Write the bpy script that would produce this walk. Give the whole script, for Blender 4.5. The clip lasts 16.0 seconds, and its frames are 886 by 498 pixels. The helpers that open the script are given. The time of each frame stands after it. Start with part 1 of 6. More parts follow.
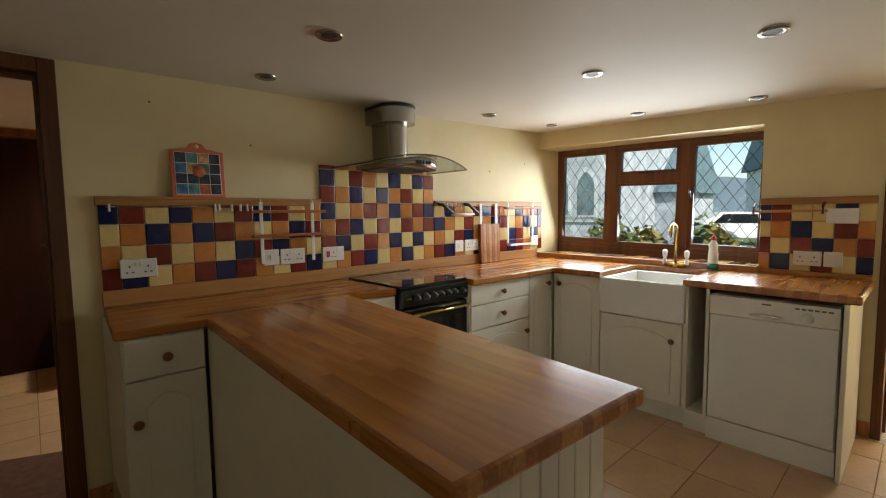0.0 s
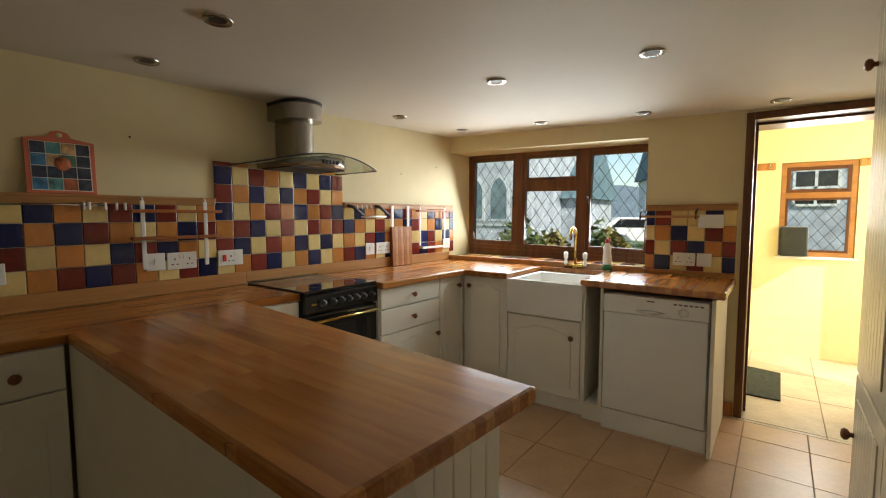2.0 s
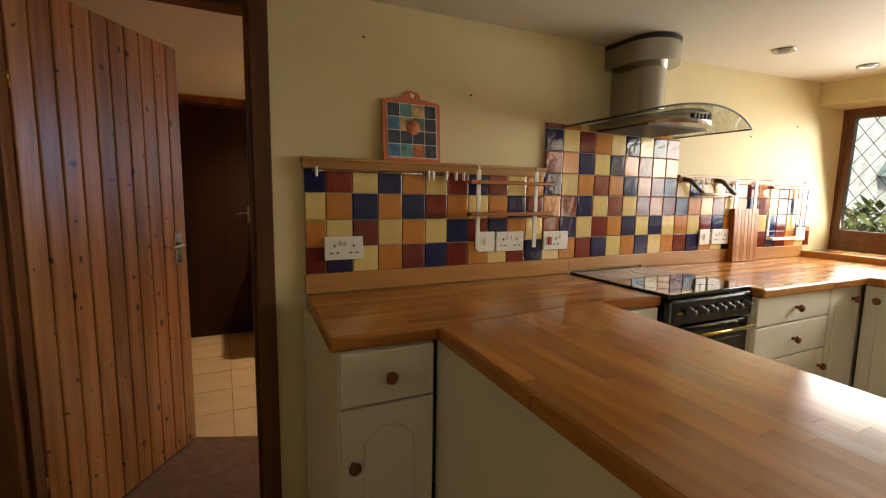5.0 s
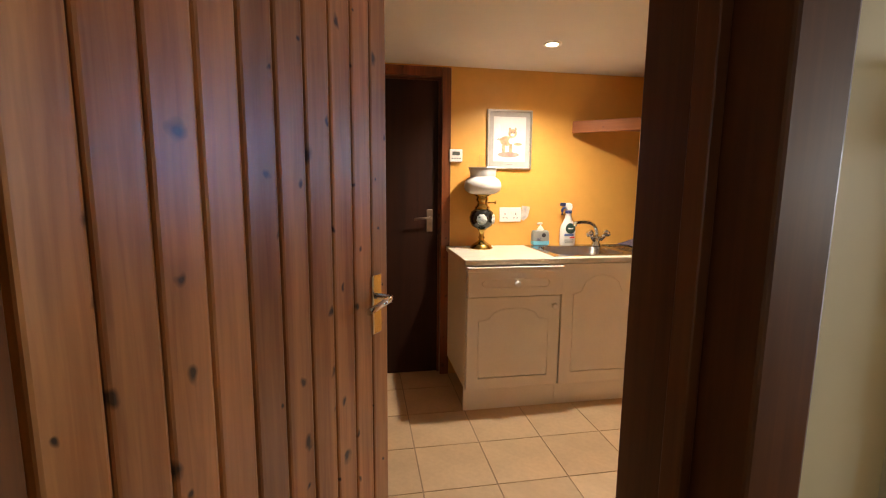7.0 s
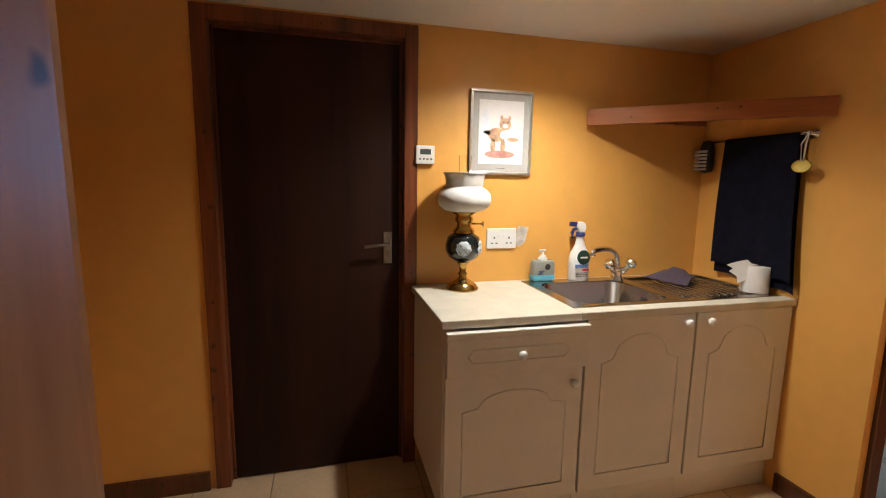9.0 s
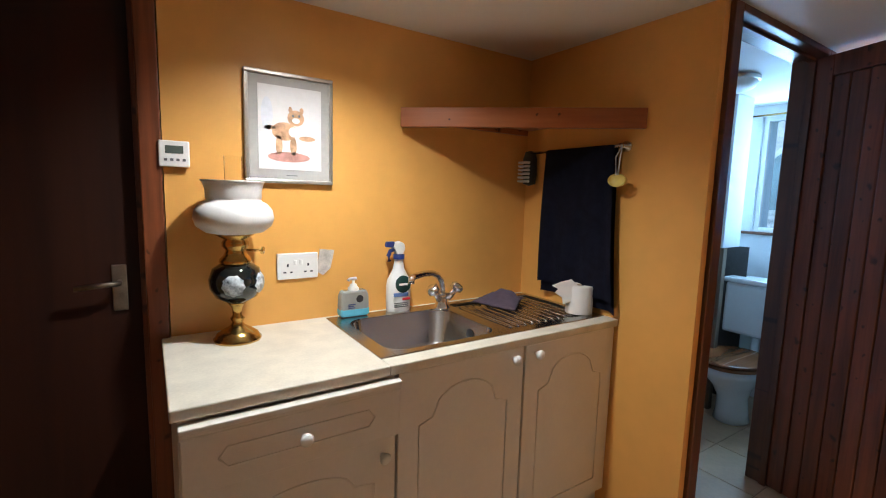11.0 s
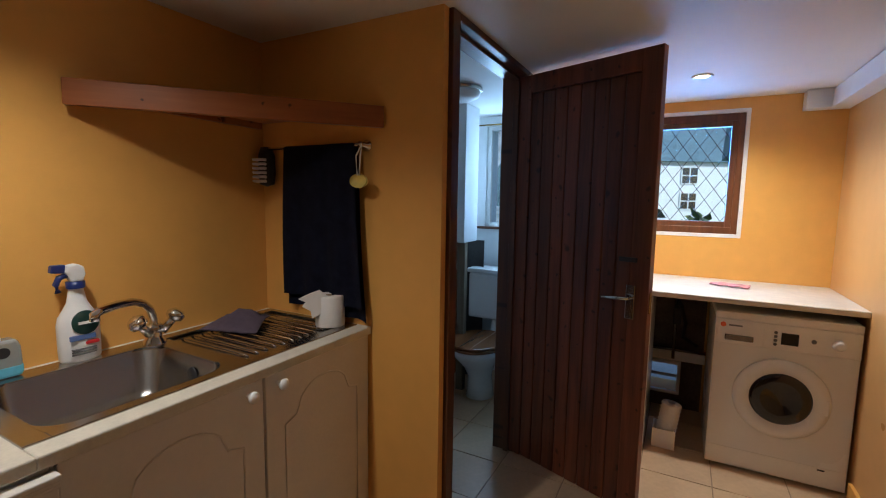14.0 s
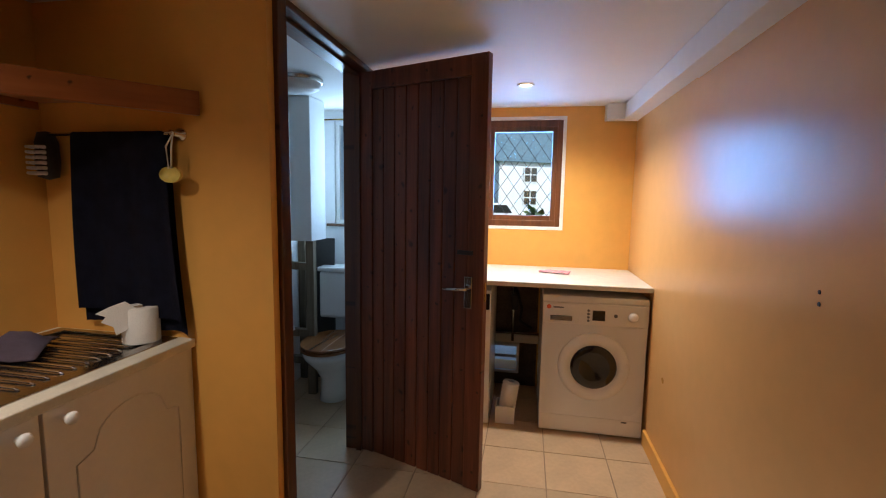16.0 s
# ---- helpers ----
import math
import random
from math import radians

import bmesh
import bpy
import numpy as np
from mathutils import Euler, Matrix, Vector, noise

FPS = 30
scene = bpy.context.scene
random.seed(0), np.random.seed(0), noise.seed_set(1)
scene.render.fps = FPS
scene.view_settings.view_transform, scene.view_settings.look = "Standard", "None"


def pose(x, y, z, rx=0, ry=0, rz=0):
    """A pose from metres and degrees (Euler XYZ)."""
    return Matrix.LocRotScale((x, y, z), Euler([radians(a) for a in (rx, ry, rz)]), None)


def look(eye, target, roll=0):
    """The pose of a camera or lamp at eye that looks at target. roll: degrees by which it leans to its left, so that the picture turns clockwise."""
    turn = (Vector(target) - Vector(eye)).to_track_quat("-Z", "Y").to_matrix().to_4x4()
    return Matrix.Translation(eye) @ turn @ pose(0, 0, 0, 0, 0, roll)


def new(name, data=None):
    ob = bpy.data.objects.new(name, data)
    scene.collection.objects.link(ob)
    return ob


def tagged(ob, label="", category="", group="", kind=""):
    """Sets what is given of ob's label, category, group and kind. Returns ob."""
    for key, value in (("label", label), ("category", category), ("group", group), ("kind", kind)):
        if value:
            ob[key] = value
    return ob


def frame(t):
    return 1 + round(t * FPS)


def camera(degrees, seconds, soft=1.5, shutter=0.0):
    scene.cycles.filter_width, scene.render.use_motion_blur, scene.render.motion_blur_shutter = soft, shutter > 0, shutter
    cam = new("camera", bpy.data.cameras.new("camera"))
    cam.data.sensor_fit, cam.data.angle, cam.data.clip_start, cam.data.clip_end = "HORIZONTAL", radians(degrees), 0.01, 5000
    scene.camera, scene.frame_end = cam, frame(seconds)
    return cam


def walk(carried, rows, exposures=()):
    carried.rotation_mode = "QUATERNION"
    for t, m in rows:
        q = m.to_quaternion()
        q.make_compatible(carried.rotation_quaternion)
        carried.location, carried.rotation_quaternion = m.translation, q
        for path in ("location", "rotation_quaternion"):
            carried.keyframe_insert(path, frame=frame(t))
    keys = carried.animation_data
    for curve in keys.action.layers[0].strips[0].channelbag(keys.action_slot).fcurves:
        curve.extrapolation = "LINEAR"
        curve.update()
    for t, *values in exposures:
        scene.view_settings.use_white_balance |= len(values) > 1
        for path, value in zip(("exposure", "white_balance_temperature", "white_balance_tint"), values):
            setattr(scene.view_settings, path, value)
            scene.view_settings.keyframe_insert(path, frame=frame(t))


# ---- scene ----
cam = camera(89.3, 16.0, soft=1.1)
PATH = [
    (0, (0.015, 0.096, 1.317), (1.367, 1.562, 1.16), -0.7),
    (0.5, (0.039, 0.092, 1.316), (1.479, 1.471, 1.163), -0.7),
    (1, (0.051, 0.09, 1.315), (1.556, 1.398, 1.168), -0.6),
    (1.5, (0.061, 0.084, 1.315), (1.618, 1.332, 1.171), -0.4),
    (2, (0.073, 0.078, 1.313), (1.669, 1.275, 1.167), -0.1),
    (2.5, (0.082, 0.083, 1.311), (1.714, 1.229, 1.149), 0.2),
    (3, (0.091, 0.096, 1.302), (1.726, 1.233, 1.115), 0.7),
    (3.5, (0.075, 0.149, 1.283), (1.639, 1.378, 1.073), 1.1),
    (4, (0.073, 0.312, 1.271), (1.467, 1.728, 1.041), 1.5),
    (4.5, (0.065, 0.589, 1.283), (1.235, 2.194, 1.048), 1.4),
    (5, (-0.023, 0.924, 1.288), (0.853, 2.705, 1.045), 0.9),
    (5.2, (-0.067, 1.062, 1.294), (0.669, 2.906, 1.047), 0.7),
    (7.5, (-0.255, 2.596, 1.308), (0.089, 4.547, 1.032), 0.55),
    (8, (-0.229, 2.852, 1.341), (0.157, 4.794, 1.057), 0.58),
    (10.5, (0.206, 3.497, 1.391), (1.078, 5.279, 1.135), 1.57),
    (11, (0.280, 3.550, 1.400), (1.371, 5.209, 1.160), 1.55),
    (11.5, (0.336, 3.576, 1.411), (1.619, 5.093, 1.183), 1.39),
    (12, (0.382, 3.614, 1.417), (1.786, 5.020, 1.189), 1.22),
    (12.5, (0.413, 3.634, 1.420), (1.912, 4.938, 1.193), 1.02),
    (13, (0.440, 3.626, 1.421), (2.029, 4.819, 1.195), 0.93),
    (13.5, (0.471, 3.614, 1.419), (2.148, 4.681, 1.194), 0.95),
    (14, (0.493, 3.602, 1.411), (2.248, 4.536, 1.192), 0.90),
    (14.5, (0.509, 3.580, 1.415), (2.330, 4.377, 1.196), 0.92),
    (15, (0.517, 3.557, 1.418), (2.393, 4.214, 1.200), 0.93),
    (15.5, (0.522, 3.536, 1.413), (2.443, 4.050, 1.197), 0.90),
    (16, (0.538, 3.524, 1.412), (2.492, 3.888, 1.188), 0.91),
]
# the clip's camera opens up in the darker rooms
EXPOSURES = [(0, 0.5, 7400, 10), (2.5, 0.45, 7600, 10), (3.5, 0.45, 7600, 10), (5, 0.95, 9200, 13), (7.5, 1.45, 6400, 14), (8.2, 1.2, 6200, 10), (10.5, 0.9, 5300, 8), (11.5, 0.75, 5300, 8), (13, 0.0, 5600, 10), (14.5, -0.05, 5700, 12), (16, 0.25, 6200, 14)]
walk(cam, [(t, look(eye, target, roll)) for t, eye, target, roll in PATH], EXPOSURES)

# ---- world, sun, large lights ----
world = bpy.data.worlds.new("sky")
scene.world = world
world.use_nodes = True
wn = world.node_tree
sky = wn.nodes.new("ShaderNodeTexSky")
sky.sky_type, sky.sun_disc = "NISHITA", False
SUN_EL, SUN_AZ = 36.0, 207.0
sky.sun_elevation, sky.sun_rotation = radians(SUN_EL), radians(SUN_AZ)
wn.links.new(sky.outputs[0], wn.nodes["Background"].inputs[0])
wn.nodes["Background"].inputs[1].default_value = 0.15


def lamp(name, kind, energy, m, color=(1, 1, 1), **more):
    d = bpy.data.lights.new(name, kind)
    d.energy, d.color = energy, color
    ob = new(name, d)
    ob.matrix_world = m
    for k, v in more.items():
        if k == "angle": d.angle = v
        if k == "size": d.size = v
        if k == "spread": d.spread = v
        if k == "size_y": d.shape = "RECTANGLE"; d.size_y = v
        if k == "soft": d.shadow_soft_size = v
        if k == "spot": d.spot_size = v; d.spot_blend = 0.8
    return ob


az, el = radians(SUN_AZ), radians(SUN_EL)
sun_from = Vector((math.sin(az) * math.cos(el), math.cos(az) * math.cos(el), math.sin(el)))
lamp("sun", "SUN", 4.5, look(sun_from * 20, (0, 0, 0)), (1, 0.93, 0.82), angle=radians(0.5))
# daylight that stands in the window openings
lamp("window_daylight", "AREA", 27, look((3.775, 1.71, 1.45), (1.2, 1.50, 0.55)), (0.78, 0.89, 1), size=1.55, size_y=0.75, spread=radians(140))
lamp("window_daylight", "AREA", 17, look((4.02, 3.57, 1.68), (0, 3.57, 1.4)), (0.17, 0.48, 1), size=0.5, size_y=0.7)
lamp("window_daylight", "AREA", 8, look((3.86, 4.83, 1.6), (0, 4.83, 1.3)), (0.45, 0.71, 1), size=0.36, size_y=0.75)
lamp("window_daylight", "AREA", 14, look((5.33, -0.19, 1.4), (0, -0.19, 1.0)), (0.9, 0.95, 1), size=0.45, size_y=0.8)
lamp("window_daylight", "AREA", 29, look((4.5, -1.28, 1.2), (4.5, 2, 0.8)), (1, 0.95, 0.85), size=0.8, size_y=1.8)
# Weak fill through an assumed, unseen opening in the south wall.
lamp("window_daylight", "AREA", 0.7, look((-0.55, -0.98, 1.4), (-0.4, 3.0, 1.2)), (0.9, 0.93, 1), size=0.8, size_y=0.9)
WARM = (1, 0.91, 0.78)


# ---- materials ----
def mat(name, color, rough=0.5, metal=0.0, vary=0.12, scale=6.0, bump=0.0, bscale=60.0, coat=0.0, stretch=(1, 1, 1), obj=0.0, spec=0.5):
    m = bpy.data.materials.new(name)
    m.use_nodes = True
    nt = m.node_tree
    N, L = nt.nodes, nt.links
    b = N["Principled BSDF"]
    b.inputs["Roughness"].default_value, b.inputs["Metallic"].default_value = rough, metal
    b.inputs["Coat Weight"].default_value = coat
    b.inputs["Specular IOR Level"].default_value = spec
    tc = N.new("ShaderNodeTexCoord")
    mp = N.new("ShaderNodeMapping")
    mp.inputs["Scale"].default_value = stretch
    L.new(tc.outputs["Object"], mp.inputs[0])
    n1, n2 = N.new("ShaderNodeTexNoise"), N.new("ShaderNodeTexNoise")
    n1.inputs["Scale"].default_value, n2.inputs["Scale"].default_value = scale, scale * 9
    n1.inputs["Detail"].default_value, n2.inputs["Detail"].default_value = 4, 6
    L.new(mp.outputs[0], n1.inputs[0]), L.new(mp.outputs[0], n2.inputs[0])
    add = N.new("ShaderNodeMath")
    add.operation = "MULTIPLY_ADD"
    L.new(n2.outputs[0], add.inputs[0])
    add.inputs[1].default_value = 0.5
    L.new(n1.outputs[0], add.inputs[2])
    rmp = N.new("ShaderNodeValToRGB")
    e = rmp.color_ramp.elements
    lo, hi = [max(0, c * (1 - vary)) for c in color], [min(1, c * (1 + vary)) for c in color]
    e[0].position, e[1].position = 0.5, 1.0
    e[0].color, e[1].color = (*lo, 1), (*hi, 1)
    L.new(add.outputs[0], rmp.inputs[0])
    out = rmp.outputs[0]
    if obj:
        oi, hs = N.new("ShaderNodeObjectInfo"), N.new("ShaderNodeHueSaturation")
        mr = N.new("ShaderNodeMapRange")
        mr.inputs[3].default_value, mr.inputs[4].default_value = 1 - obj, 1 + obj
        L.new(oi.outputs["Random"], mr.inputs[0]), L.new(mr.outputs[0], hs.inputs["Value"]), L.new(out, hs.inputs["Color"])
        out = hs.outputs[0]
    L.new(out, b.inputs["Base Color"])
    rr = N.new("ShaderNodeMapRange")
    rr.inputs[3].default_value, rr.inputs[4].default_value = max(0.02, rough - 0.08), min(1, rough + 0.08)
    L.new(n1.outputs[0], rr.inputs[0]), L.new(rr.outputs[0], b.inputs["Roughness"])
    if bump:
        n3, bp = N.new("ShaderNodeTexNoise"), N.new("ShaderNodeBump")
        n3.inputs["Scale"].default_value, bp.inputs["Strength"].default_value, bp.inputs["Distance"].default_value = bscale, bump, 0.01
        L.new(mp.outputs[0], n3.inputs[0]), L.new(n3.outputs[0], bp.inputs["Height"]), L.new(bp.outputs[0], b.inputs["Normal"])
    return m


def wood(name, dark, light, rough=0.4, along=2, grain=14.0, coat=0.0, obj=0.12, knots=0.0):
    """Grain that runs along one axis, with dark knots."""
    m = mat(name, light, rough, coat=coat, obj=obj)
    nt = m.node_tree
    N, L = nt.nodes, nt.links
    ramp = [n for n in N if n.type == "VALTORGB"][0]
    mp = [n for n in N if n.type == "MAPPING"][0]
    s = [grain] * 3
    s[along] = grain * 0.06
    mp.inputs["Scale"].default_value = s
    for n in [n for n in N if n.type == "TEX_NOISE"]:
        n.inputs["Scale"].default_value = 1.0 if n.inputs["Scale"].default_value < 20 else 5.0
        n.inputs["Distortion"].default_value = 0.6
    e = ramp.color_ramp.elements
    e[0].position, e[1].position = 0.5, 0.95
    e[0].color, e[1].color = (*dark, 1), (*light, 1)
    if knots:
        tc = [n for n in N if n.type == "TEX_COORD"][0]
        oi, sp, cm, off = N.new("ShaderNodeObjectInfo"), N.new("ShaderNodeSeparateXYZ"), N.new("ShaderNodeCombineXYZ"), N.new("ShaderNodeVectorMath")
        off.operation = "ADD"
        L.new(tc.outputs["Object"], sp.inputs[0])
        for i, (axis, k) in enumerate(((0 if along else 2, 10.5), (along, 8.5))):
            mul = N.new("ShaderNodeMath")
            mul.operation, mul.inputs[1].default_value = "MULTIPLY", k
            L.new(sp.outputs[axis], mul.inputs[0]), L.new(mul.outputs[0], cm.inputs[i])
        big = N.new("ShaderNodeMath")
        big.operation, big.inputs[1].default_value = "MULTIPLY", 37.0
        L.new(oi.outputs["Random"], big.inputs[0])
        L.new(cm.outputs[0], off.inputs[0]), L.new(big.outputs[0], off.inputs[1])
        v = N.new("ShaderNodeTexVoronoi")
        v.voronoi_dimensions = "2D"
        v.inputs["Scale"].default_value = 1.0
        wob, mixv, wsc = N.new("ShaderNodeTexNoise"), N.new("ShaderNodeVectorMath"), N.new("ShaderNodeVectorMath")
        wob.inputs["Scale"].default_value, wsc.operation, mixv.operation = 2.2, "SCALE", "ADD"
        wsc.inputs["Scale"].default_value = 0.42
        L.new(off.outputs[0], wob.inputs["Vector"]), L.new(wob.outputs["Color"], wsc.inputs[0]), L.new(off.outputs[0], mixv.inputs[0]), L.new(wsc.outputs[0], mixv.inputs[1])
        L.new(mixv.outputs[0], v.inputs["Vector"])
        r2 = N.new("ShaderNodeValToRGB")
        r2.color_ramp.elements[0].position, r2.color_ramp.elements[1].position = 0.05, 0.14
        r2.color_ramp.elements[0].color, r2.color_ramp.elements[1].color = (knots, knots, knots, 1), (1, 1, 1, 1)
        few, gate, dist = N.new("ShaderNodeSeparateColor"), N.new("ShaderNodeMath"), N.new("ShaderNodeMath")
        gate.operation, gate.inputs[1].default_value, dist.operation = "GREATER_THAN", 0.64, "ADD"
        L.new(v.outputs["Color"], few.inputs[0]), L.new(few.outputs[0], gate.inputs[0])
        size = N.new("ShaderNodeMapRange")
        size.inputs[3].default_value, size.inputs[4].default_value = 0.75, 2.4
        grow = N.new("ShaderNodeMath")
        grow.operation = "MULTIPLY"
        L.new(few.outputs[1], size.inputs[0]), L.new(size.outputs[0], grow.inputs[0]), L.new(v.outputs["Distance"], grow.inputs[1])
        L.new(gate.outputs[0], dist.inputs[0]), L.new(grow.outputs[0], dist.inputs[1]), L.new(dist.outputs[0], r2.inputs[0])
        mx = N.new("ShaderNodeMix")
        mx.data_type, mx.blend_type = "RGBA", "MULTIPLY"
        mx.inputs["Factor"].default_value = 1.0
        b = N["Principled BSDF"]
        src = b.inputs["Base Color"].links[0].from_socket
        L.new(src, mx.inputs["A"]), L.new(r2.outputs[0], mx.inputs["B"]), L.new(mx.outputs["Result"], b.inputs["Base Color"])
    return m


def staves(name, along_y):
    """Beech block worktop: short staves glued side by side."""
    m = bpy.data.materials.new(name)
    m.use_nodes = True
    N, L = m.node_tree.nodes, m.node_tree.links
    b = N["Principled BSDF"]
    tc, mp, br = N.new("ShaderNodeTexCoord"), N.new("ShaderNodeMapping"), N.new("ShaderNodeTexBrick")
    if along_y:
        mp.inputs["Rotation"].default_value[2] = radians(-93)
    L.new(tc.outputs["Object"], mp.inputs[0]), L.new(mp.outputs[0], br.inputs[0])
    br.offset, br.offset_frequency, br.squash = 0.43, 2, 1.0
    for k, v in {"Scale": 1.0, "Brick Width": 0.8, "Row Height": 0.034, "Mortar Size": 0.0004, "Mortar Smooth": 0.2, "Bias": 0.0}.items():
        br.inputs[k].default_value = v
    br.inputs["Color1"].default_value, br.inputs["Color2"].default_value = (0.33, 0.110, 0.024, 1), (0.57, 0.245, 0.066, 1)
    br.inputs["Mortar"].default_value = (0.30, 0.11, 0.03, 1)
    n, gm = N.new("ShaderNodeTexNoise"), N.new("ShaderNodeMapping")
    gm.inputs["Scale"].default_value = (4, 90, 90)
    L.new(mp.outputs[0], gm.inputs[0]), L.new(gm.outputs[0], n.inputs[0])
    n.inputs["Scale"].default_value, n.inputs["Detail"].default_value = 1.0, 5
    r = N.new("ShaderNodeValToRGB")
    r.color_ramp.elements[0].color, r.color_ramp.elements[1].color = (0.74, 0.7, 0.66, 1), (1.1, 1.08, 1.05, 1)
    r.color_ramp.elements[0].position, r.color_ramp.elements[1].position = 0.3, 0.7
    L.new(n.outputs[0], r.inputs[0])
    mx = N.new("ShaderNodeMix")
    mx.data_type, mx.blend_type = "RGBA", "MULTIPLY"
    mx.inputs["Factor"].default_value = 1.0
    L.new(br.outputs[0], mx.inputs["A"]), L.new(r.outputs[0], mx.inputs["B"]), L.new(mx.outputs["Result"], b.inputs["Base Color"])
    n2, rr = N.new("ShaderNodeTexNoise"), N.new("ShaderNodeMapRange")
    n2.inputs["Scale"].default_value = 7.0
    rr.inputs[3].default_value, rr.inputs[4].default_value = 0.19, 0.25
    L.new(mp.outputs[0], n2.inputs[0]), L.new(n2.outputs[0], rr.inputs[0]), L.new(rr.outputs[0], b.inputs["Roughness"])
    return m


def emit(name, color, strength):
    m = bpy.data.materials.new(name)
    m.use_nodes = True
    b = m.node_tree.nodes["Principled BSDF"]
    b.inputs["Base Color"].default_value = (*color, 1)
    b.inputs["Emission Color"].default_value, b.inputs["Emission Strength"].default_value = (*color, 1), strength
    return m


def pane_mat(name, tint=(1, 1, 1), ior=1.45):
    m = bpy.data.materials.new(name)
    m.use_nodes = True
    N, L = m.node_tree.nodes, m.node_tree.links
    t, g, f, mx = N.new("ShaderNodeBsdfTransparent"), N.new("ShaderNodeBsdfGlossy"), N.new("ShaderNodeFresnel"), N.new("ShaderNodeMixShader")
    t.inputs[0].default_value, g.inputs["Roughness"].default_value, f.inputs[0].default_value = (*tint, 1), 0.02, ior
    L.new(f.outputs[0], mx.inputs[0]), L.new(t.outputs[0], mx.inputs[1]), L.new(g.outputs[0], mx.inputs[2])
    L.new(mx.outputs[0], N["Material Output"].inputs[0])
    return m


CREAM_WALL = mat("cream_wall_paint", (0.70, 0.60, 0.36), 0.6, vary=0.05, scale=1.2, bump=0.12, bscale=9)
YELLOW_WALL = mat("yellow_wall_paint", (0.80, 0.71, 0.42), 0.6, vary=0.05, scale=1.5, bump=0.1, bscale=9)
ORANGE_WALL = mat("ochre_wall_paint", (0.76, 0.40, 0.090), 0.4, vary=0.07, scale=1.4, bump=0.12, bscale=8)
CEIL = mat("ceiling_paint", (0.70, 0.66, 0.58), 0.7, vary=0.03, scale=1.0, bump=0.08, bscale=5)
UCEIL = mat("utility_ceiling_paint", (0.74, 0.72, 0.68), 0.65, vary=0.03, scale=1.0, bump=0.08, bscale=5)
WHITE_WALL = mat("white_wall_paint", (0.72, 0.72, 0.70), 0.6, vary=0.05, scale=1.4, bump=0.1)
DARK_WOOD = wood("dark_stained_wood", (0.05, 0.016, 0.006), (0.15, 0.05, 0.016), 0.35, 2, 12, knots=0.4)
DOOR_PINE = wood("orange_varnished_pine", (0.31, 0.105, 0.028), (0.62, 0.275, 0.092), 0.33, 2, 16, obj=0.22, knots=0.13)
RED_DOOR = wood("dark_red_varnished_pine", (0.07, 0.018, 0.008), (0.20, 0.055, 0.022), 0.33, 2, 14, obj=0.2, knots=0.3)
MAHOG = wood("dark_mahogany_door", (0.008, 0.0025, 0.0015), (0.030, 0.008, 0.0035), 0.55, 2, 5)
JAMB_WOOD = wood("red_brown_frame_wood", (0.08, 0.022, 0.008), (0.24, 0.07, 0.022), 0.35, 2, 12, knots=0.4)
AGED_STEEL = mat("aged_steel", (0.30, 0.27, 0.22), 0.35, 1.0, vary=0.25, scale=30)
MAHOG.node_tree.nodes["Principled BSDF"].inputs["Specular IOR Level"].default_value = 0.25
FRAME_WOOD = wood("brown_window_wood", (0.075, 0.024, 0.008), (0.165, 0.060, 0.020), 0.35, 2, 16)
TRIM_PINE = wood("varnished_pine_trim", (0.33, 0.14, 0.04), (0.50, 0.25, 0.09), 0.35, 0, 14)
SHELF_PINE = wood("varnished_pine_shelf", (0.27, 0.078, 0.018), (0.42, 0.14, 0.036), 0.35, 0, 12, knots=0.25)
KNOB_WOOD = wood("turned_wood_knob", (0.11, 0.03, 0.01), (0.22, 0.07, 0.025), 0.3, 1, 30)
STAVE_X, STAVE_Y = staves("beech_block", False), staves("beech_block_along", True)
CREAM_CAB = mat("cream_cabinet_paint", (0.78, 0.745, 0.655), 0.42, vary=0.04, scale=5, bump=0.04, bscale=120)
WHITE_CAB = mat("off_white_cabinet_foil", (0.74, 0.69, 0.62), 0.42, vary=0.04, scale=6, bump=0.04, bscale=90)
WHITE = mat("white_plastic", (0.80, 0.79, 0.75), 0.35, vary=0.03)
ENAMEL = mat("white_enamel", (0.78, 0.78, 0.76), 0.25, vary=0.02, scale=3)
CERAMIC = mat("white_glazed_ceramic", (0.82, 0.81, 0.78), 0.12, vary=0.03, coat=0.3)
GROUT = mat("grout", (0.60, 0.54, 0.46), 0.85, vary=0.1, bump=0.2, bscale=300)
FGROUT = mat("floor_grout", (0.30, 0.21, 0.13), 0.85, vary=0.15)
FLOOR_TILE = mat("terracotta_beige_floor_tile", (0.50, 0.32, 0.19), 0.34, vary=0.13, scale=5, bump=0.05, bscale=20, obj=0.06)
UFLOOR_TILE = mat("sandy_floor_tile", (0.56, 0.40, 0.24), 0.36, vary=0.12, scale=5, bump=0.05, bscale=20, obj=0.06)
STONE_FLOOR = mat("stone_flag", (0.48, 0.42, 0.33), 0.3, vary=0.25, scale=5, bump=0.1, bscale=25, obj=0.1)
